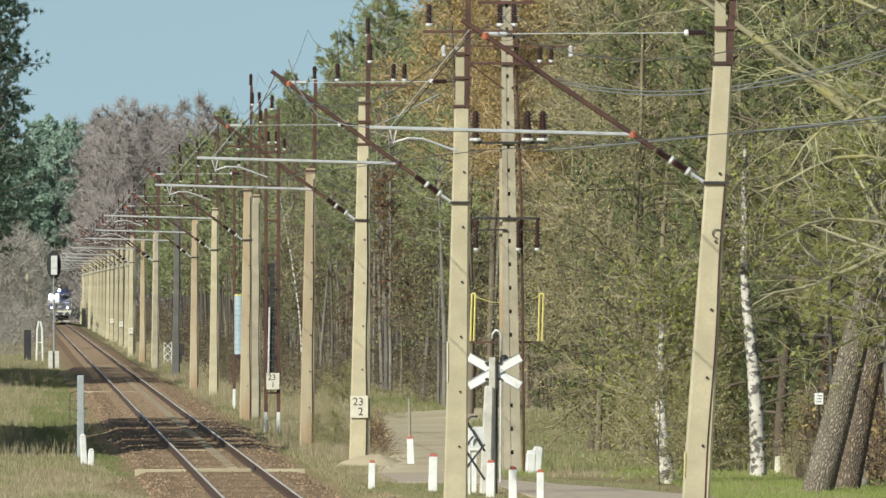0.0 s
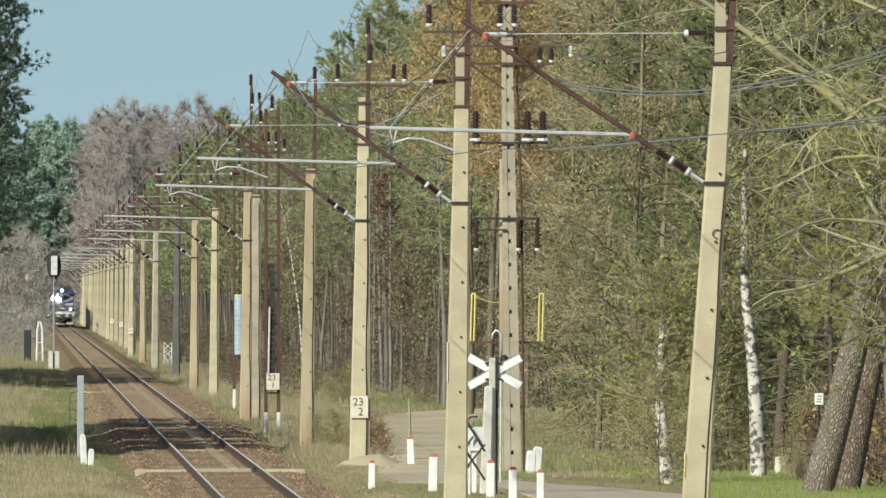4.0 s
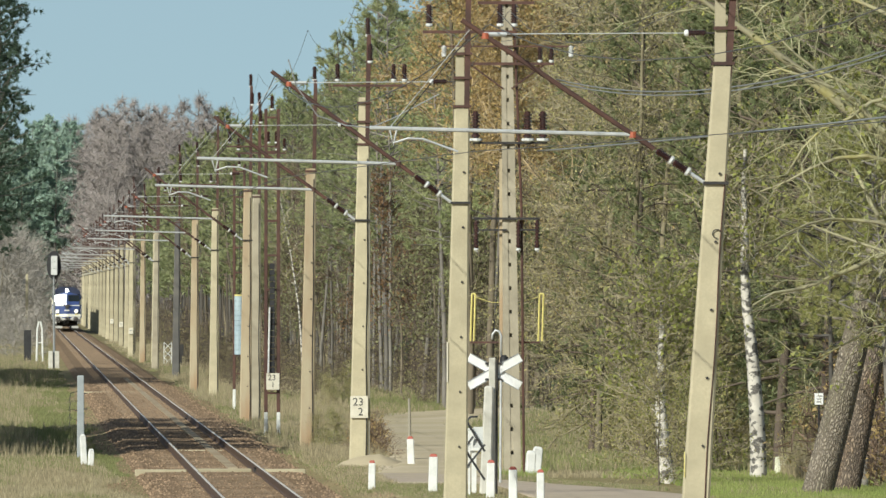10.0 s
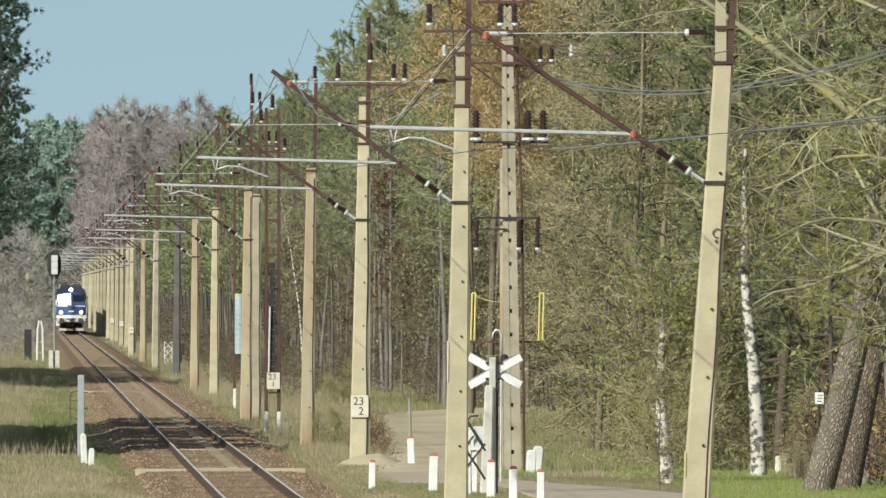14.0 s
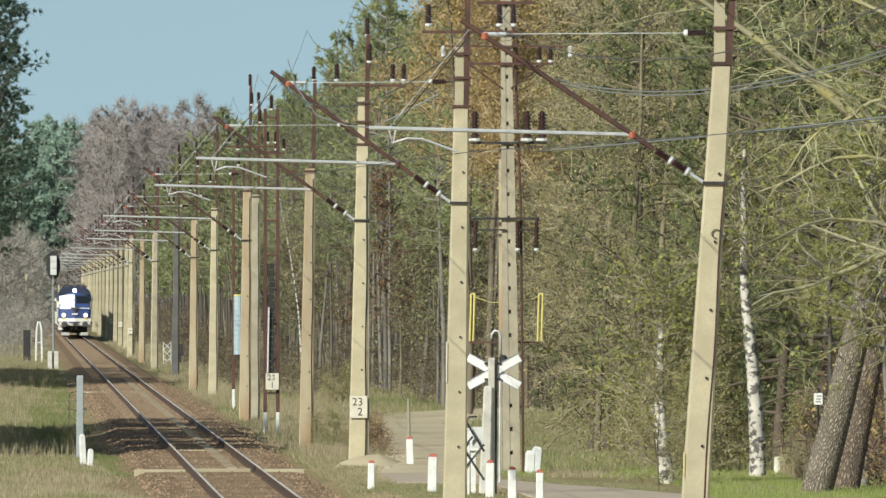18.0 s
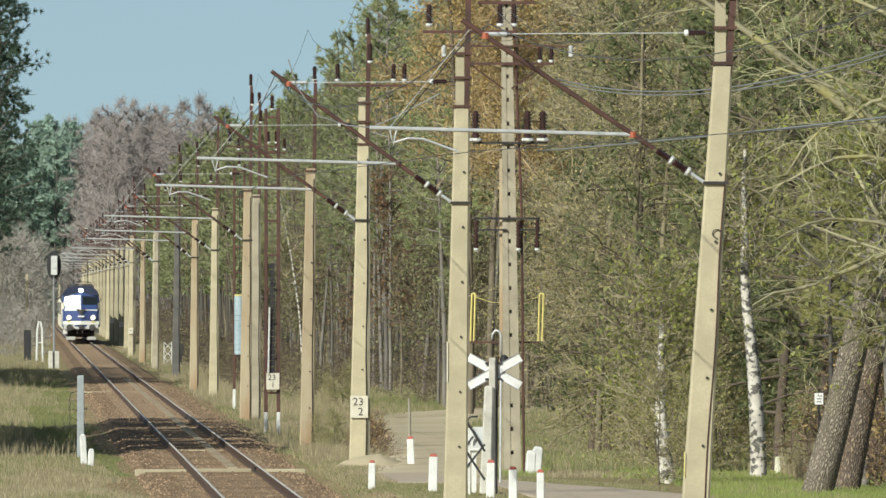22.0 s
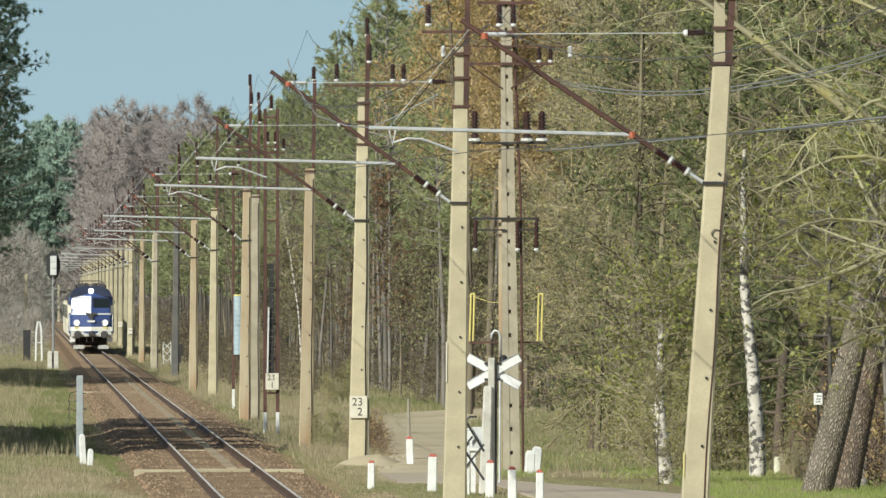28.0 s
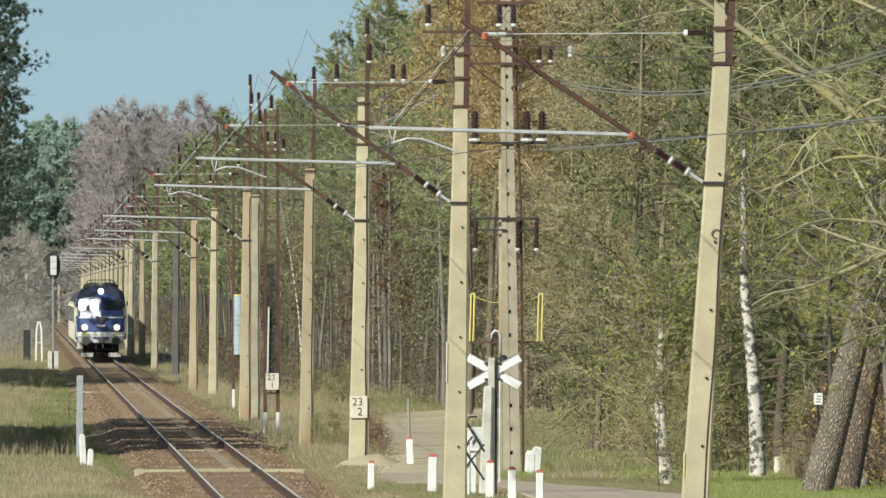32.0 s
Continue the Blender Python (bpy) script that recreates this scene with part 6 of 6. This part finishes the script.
def coach():
    t = thing("coach", pose(0, 0, 0), "cream and grey passenger coach behind the locomotive", "railway coach", "coaches of the train")
    part("body", Shape().prism([(-1.40, 0.95), (1.40, 0.95), (1.42, 2.4), (1.36, 3.3), (-1.36, 3.3), (-1.42, 2.4)], 0.3, 24.2), COACH, t, bevel=0.03)
    part("roof", Shape().prism([(-1.36, 3.3), (1.36, 3.3), (1.1, 3.75), (0.6, 4.0), (-0.6, 4.0), (-1.1, 3.75)], 0.3, 24.2), LOCO_ROOF, t, "grey domed roof", bevel=0.02)
    for s in (-1, 1):
        for k in range(10):
            part("window", Shape().box(s * 1.40, 2.9 + k * 2.05, 2.05, 0.06, 1.35, 0.95), GLASS, t, bevel=0.01)
        for y in (1.0, 23.5):
            part("door", Shape().box(s * 1.405, y, 1.05, 0.05, 0.8, 2.1), COACH, t, bevel=0.01)
        part("buffer", Shape().tube([(s * 0.875, -0.2, 1.05), (s * 0.875, 0.4, 1.05)], 0.2, 10), LOCO_UNDER, t)
    part("underframe", Shape().box(0, 12.2, 0.7, 2.5, 22.5, 0.26).box(0, 12.2, 0.3, 2.0, 5.0, 0.42), LOCO_UNDER, t)
    for y in (3.4, 21.0):
        bogie(t, y, 2.5)
    return t


LOCO = locomotive()
COACHES = [coach()]
for _ in range(4):
    COACHES.append(copy_thing(COACHES[0], pose(0, 0, 0)))
FRONT_AT_START, SPEED = 1885.0, 30.2


def motions():
    for back, vehicle in [(0.0, LOCO)] + [(16.2 + 24.6 * i, c) for i, c in enumerate(COACHES)]:
        rows = []
        for t in range(0, 33, 4):
            y = FRONT_AT_START - SPEED * t + back
            rows.append((t, pose(tx(y), y, rail_z(y) + 0.004, 0, 0, -math.degrees(2.6e-7 * y))))
        walk(vehicle, rows)


# ---- grass and loose stones ----
def off_track(x, y):
    a = abs(x - tx(y))
    return a > 2.25


def free(x, y):
    """Clear of the track, the road and the sandy path."""
    if not off_track(x, y):
        return False
    if x > tx(y) and 336 < y < 353 and x < 10.8:
        return False
    if 200 < y <= 345 and abs(x - 12.0) < 1.7 + max(0.0, (y - 322) * 0.06):
        return False
    mid = 9.6 + (y - 352) * 0.0205
    if 352 < y < 545 and abs(x - mid) < 1.25 + 0.4 * patchy(x * 3, y * 4, 14):
        return False
    return not (x > 12 and abs(y - 525 - (x - 12.5) * 10) < 20)


def far_edge(x, y):
    return -1.5 + 1.3 * patchy(x * 5, y * 4, 6) < y - 353 + max(0.0, x - 9) * 8.0 < 4.0 and abs(x - 9.6 - (y - 352) * 0.0205) > 1.1


def behind(x, y):
    """Past the road's far edge and clear of the sandy path."""
    return y > 353 - max(0.0, x - 9) * 8.0 - 1.2 and abs(x - 9.6 - (y - 352) * 0.0205) > 1.25


def patchy(x, y, salt):
    return noise.noise(Vector((x * 0.22, y * 0.02, salt)))


def straw(x, y):
    """Where the dry grass outgrows the green across the line."""
    return y < 392 or y > 760 or x < 0.5 + 0.9 * patchy(x * 2, y * 2, 0) or patchy(x * 3, y * 3, 16) > 0.2


DRY = "dry straw-coloured grass on the verge"
GREEN = "fresh green spring grass on the verge"


def edge(x, y):
    """Thin out towards the ballast."""
    return abs(x - tx(y)) > 2.2 + 0.9 * (0.5 + patchy(x * 4, y * 3, 20))


blades("dry_grass", 15000, 285, 1400, lambda y, u: -1.4 + 4.0 * u, 0.17, GRASS_DRY, DRY, 1, keep=lambda x, y: edge(x, y) and straw(x, y), pull=1.7, wide=0.012)
blades("green_grass", 34000, 285, 1400, lambda y, u: -1.4 + 3.9 * u, 0.14, GRASS_GREEN, GREEN, 2, keep=lambda x, y: edge(x, y) and (y > 382 or patchy(x * 2, y * 3, 5) > 0.25), pull=1.7, wide=0.012)
blades("dry_grass", 9500, 292, 390, lambda y, u: -1.4 + 4.2 * u, 0.075, GRASS_DRY, DRY, 31, keep=edge, pull=1.0, wide=0.010)
blades("green_grass", 1300, 292, 380, lambda y, u: -1.4 + 4.2 * u, 0.06, GRASS_GREEN, GREEN, 32, keep=edge, pull=1.0, wide=0.010)
blades("dry_grass", 2600, 353, 396, lambda y, u: 6.9 + 3.2 * u, 0.10, GRASS_DRY, DRY, 34, keep=free, pull=1.0, wide=0.010)
blades("green_grass", 2200, 353, 396, lambda y, u: 6.9 + 3.2 * u, 0.08, GRASS_GREEN, GREEN, 35, keep=free, pull=1.0, wide=0.010)
blades("green_grass", 5200, 364, 412, lambda y, u: -1.4 + 4.5 * u, 0.10, GRASS_GREEN, "green moss and grass along the ballast", 36, keep=lambda x, y: abs(x - tx(y)) > 1.95 + 0.7 * (0.5 + patchy(x * 4, y * 3, 21)) and patchy(x * 3, y * 3, 24) > -0.2, pull=1.0, wide=0.011)
blades("dry_tufts", 1500, 400, 1400, lambda y, u: -1.4 + 3.2 * u, 0.45, GRASS_DRY, "tall dry grass tufts across the line", 11, keep=lambda x, y: edge(x, y) and straw(x, y), pull=1.5, wide=0.01)
blades("dry_grass", 9000, 388, 1300, lambda y, u: 7.3 + 4.6 * u, 0.36, GRASS_DRY, DRY, 3, keep=lambda x, y: free(x, y) and edge(x, y) and patchy(x, y, 2) > -0.1, pull=1.5, wide=0.010)
blades("dry_grass", 12000, 378, 1300, lambda y, u: 7.0 + 5.0 * u, 0.17, GRASS_DRY, DRY, 12, keep=lambda x, y: free(x, y) and edge(x, y), pull=1.5, wide=0.012)
blades("green_grass", 14000, 378, 1300, lambda y, u: 6.9 + 5.5 * u, 0.17, GRASS_GREEN, GREEN, 4, keep=lambda x, y: free(x, y) and edge(x, y) and patchy(x, y, 9) > -0.15, pull=1.5, wide=0.012)
blades("green_grass", 7000, 296, 334, lambda y, u: 6.9 + 8.0 * u ** 1.6, 0.065, GRASS_GREEN, GREEN, 5, keep=lambda x, y: free(x, y) and patchy(x * 3, y * 2, 3) > -0.15, pull=1.0, wide=0.010)
blades("dry_grass", 7000, 296, 334, lambda y, u: 6.9 + 8.0 * u ** 1.6, 0.055, GRASS_DRY, DRY, 13, keep=lambda x, y: free(x, y), pull=1.0, wide=0.010)
blades("green_grass", 8000, 296, 352, lambda y, u: 13.7 + 4.9 * u, 0.12, GRASS_LUSH, "lush green grass at the road's bend", 6, pull=1.0, keep=lambda x, y: x > 13.9 + max(0, y - 335) * 0.05, wide=0.012)
blades("dry_grass", 2200, 296, 350, lambda y, u: 13.8 + 4.8 * u, 0.13, GRASS_DRY, "dry blades in the grass at the road's bend", 47, pull=1.0, keep=lambda x, y: x > 13.9 + max(0, y - 335) * 0.05 and patchy(x * 5, y * 4, 22) > 0.0, wide=0.008)
blades("green_grass", 14000, 356, 900, lambda y, u: 11.5 + 0.006 * (y - 356) + 7 * u, 0.22, GRASS_GREEN, "olive grass before the wood", 7, keep=lambda x, y: free(x, y) and patchy(x, y, 7) > -0.3, wide=0.014)
blades("dry_grass", 14000, 356, 1200, lambda y, u: 10.0 + 0.006 * (y - 356) + 9 * u, 0.24, GRASS_DRY, "dry grass before the wood", 8, keep=lambda x, y: free(x, y) and patchy(x, y, 8) > -0.3, wide=0.014)
blades("reeds", 420, 338, 350, lambda y, u: 16.95 + 0.9 * u, 0.85, GRASS_DRY, "tall dry reed grass beside a stone", 10, pull=1.0, lean=0.3, wide=0.008)
blades("green_grass", 14000, 344, 420, lambda y, u: 10.4 + 5.2 * u, 0.15, GRASS_LUSH, "short fresh grass behind the road", 41, keep=lambda x, y: behind(x, y) and patchy(x * 2, y * 3, 4) > -0.25, pull=1.0, wide=0.011)
blades("dry_grass", 3000, 344, 378, lambda y, u: 10.4 + 5.2 * u, 0.12, GRASS_DRY, "short dry grass behind the road", 42, keep=lambda x, y: behind(x, y), pull=1.0, wide=0.011)
blades("dry_grass", 15000, 322, 357, lambda y, u: 10.3 + 3.6 * u, 0.10, GRASS_DRY, "short dry grass along the road's far edge", 43, pull=1.0, wide=0.010, keep=far_edge)
blades("green_grass", 17000, 322, 357, lambda y, u: 10.3 + 3.6 * u, 0.10, GRASS_GREEN, "short green grass along the road's far edge", 44, pull=1.0, wide=0.010, keep=far_edge)
blades("dry_grass", 900, 333, 354, lambda y, u: 7.15 + 0.9 * u, 0.09, GRASS_DRY, "dry grass at the road's end by the track", 45, pull=1.0, wide=0.010)
blades("green_grass", 500, 333, 350, lambda y, u: 7.15 + 0.8 * u, 0.07, GRASS_GREEN, "green grass at the road's end by the track", 46, pull=1.0, wide=0.010)
stones("ballast_stones", 26000, 290, 760, lambda y, u: tx(y) + (u - 0.5) * 5.6, 0.031, STONE, "loose rust-brown ballast stones", 21)
stones("path_gravel", 7000, 356, 540, lambda y, u: 9.6 + (y - 352) * 0.0205 + (u - 0.5) * 3.4, 0.06, PATH_STONE, "pale gravel and clods on the sandy track", 22)
stones("road_gravel", 5000, 334, 354, lambda y, u: 7.9 + 3.5 * u, 0.022, PATH_STONE, "fine grey gravel on the road", 23)
blades("path_grass", 500, 380, 500, lambda y, u: 9.6 + (y - 352) * 0.0205 + (u - 0.5) * 3.0, 0.12, GRASS_DRY, "sparse dry grass on the sandy track", 33, wide=0.010)


motions()
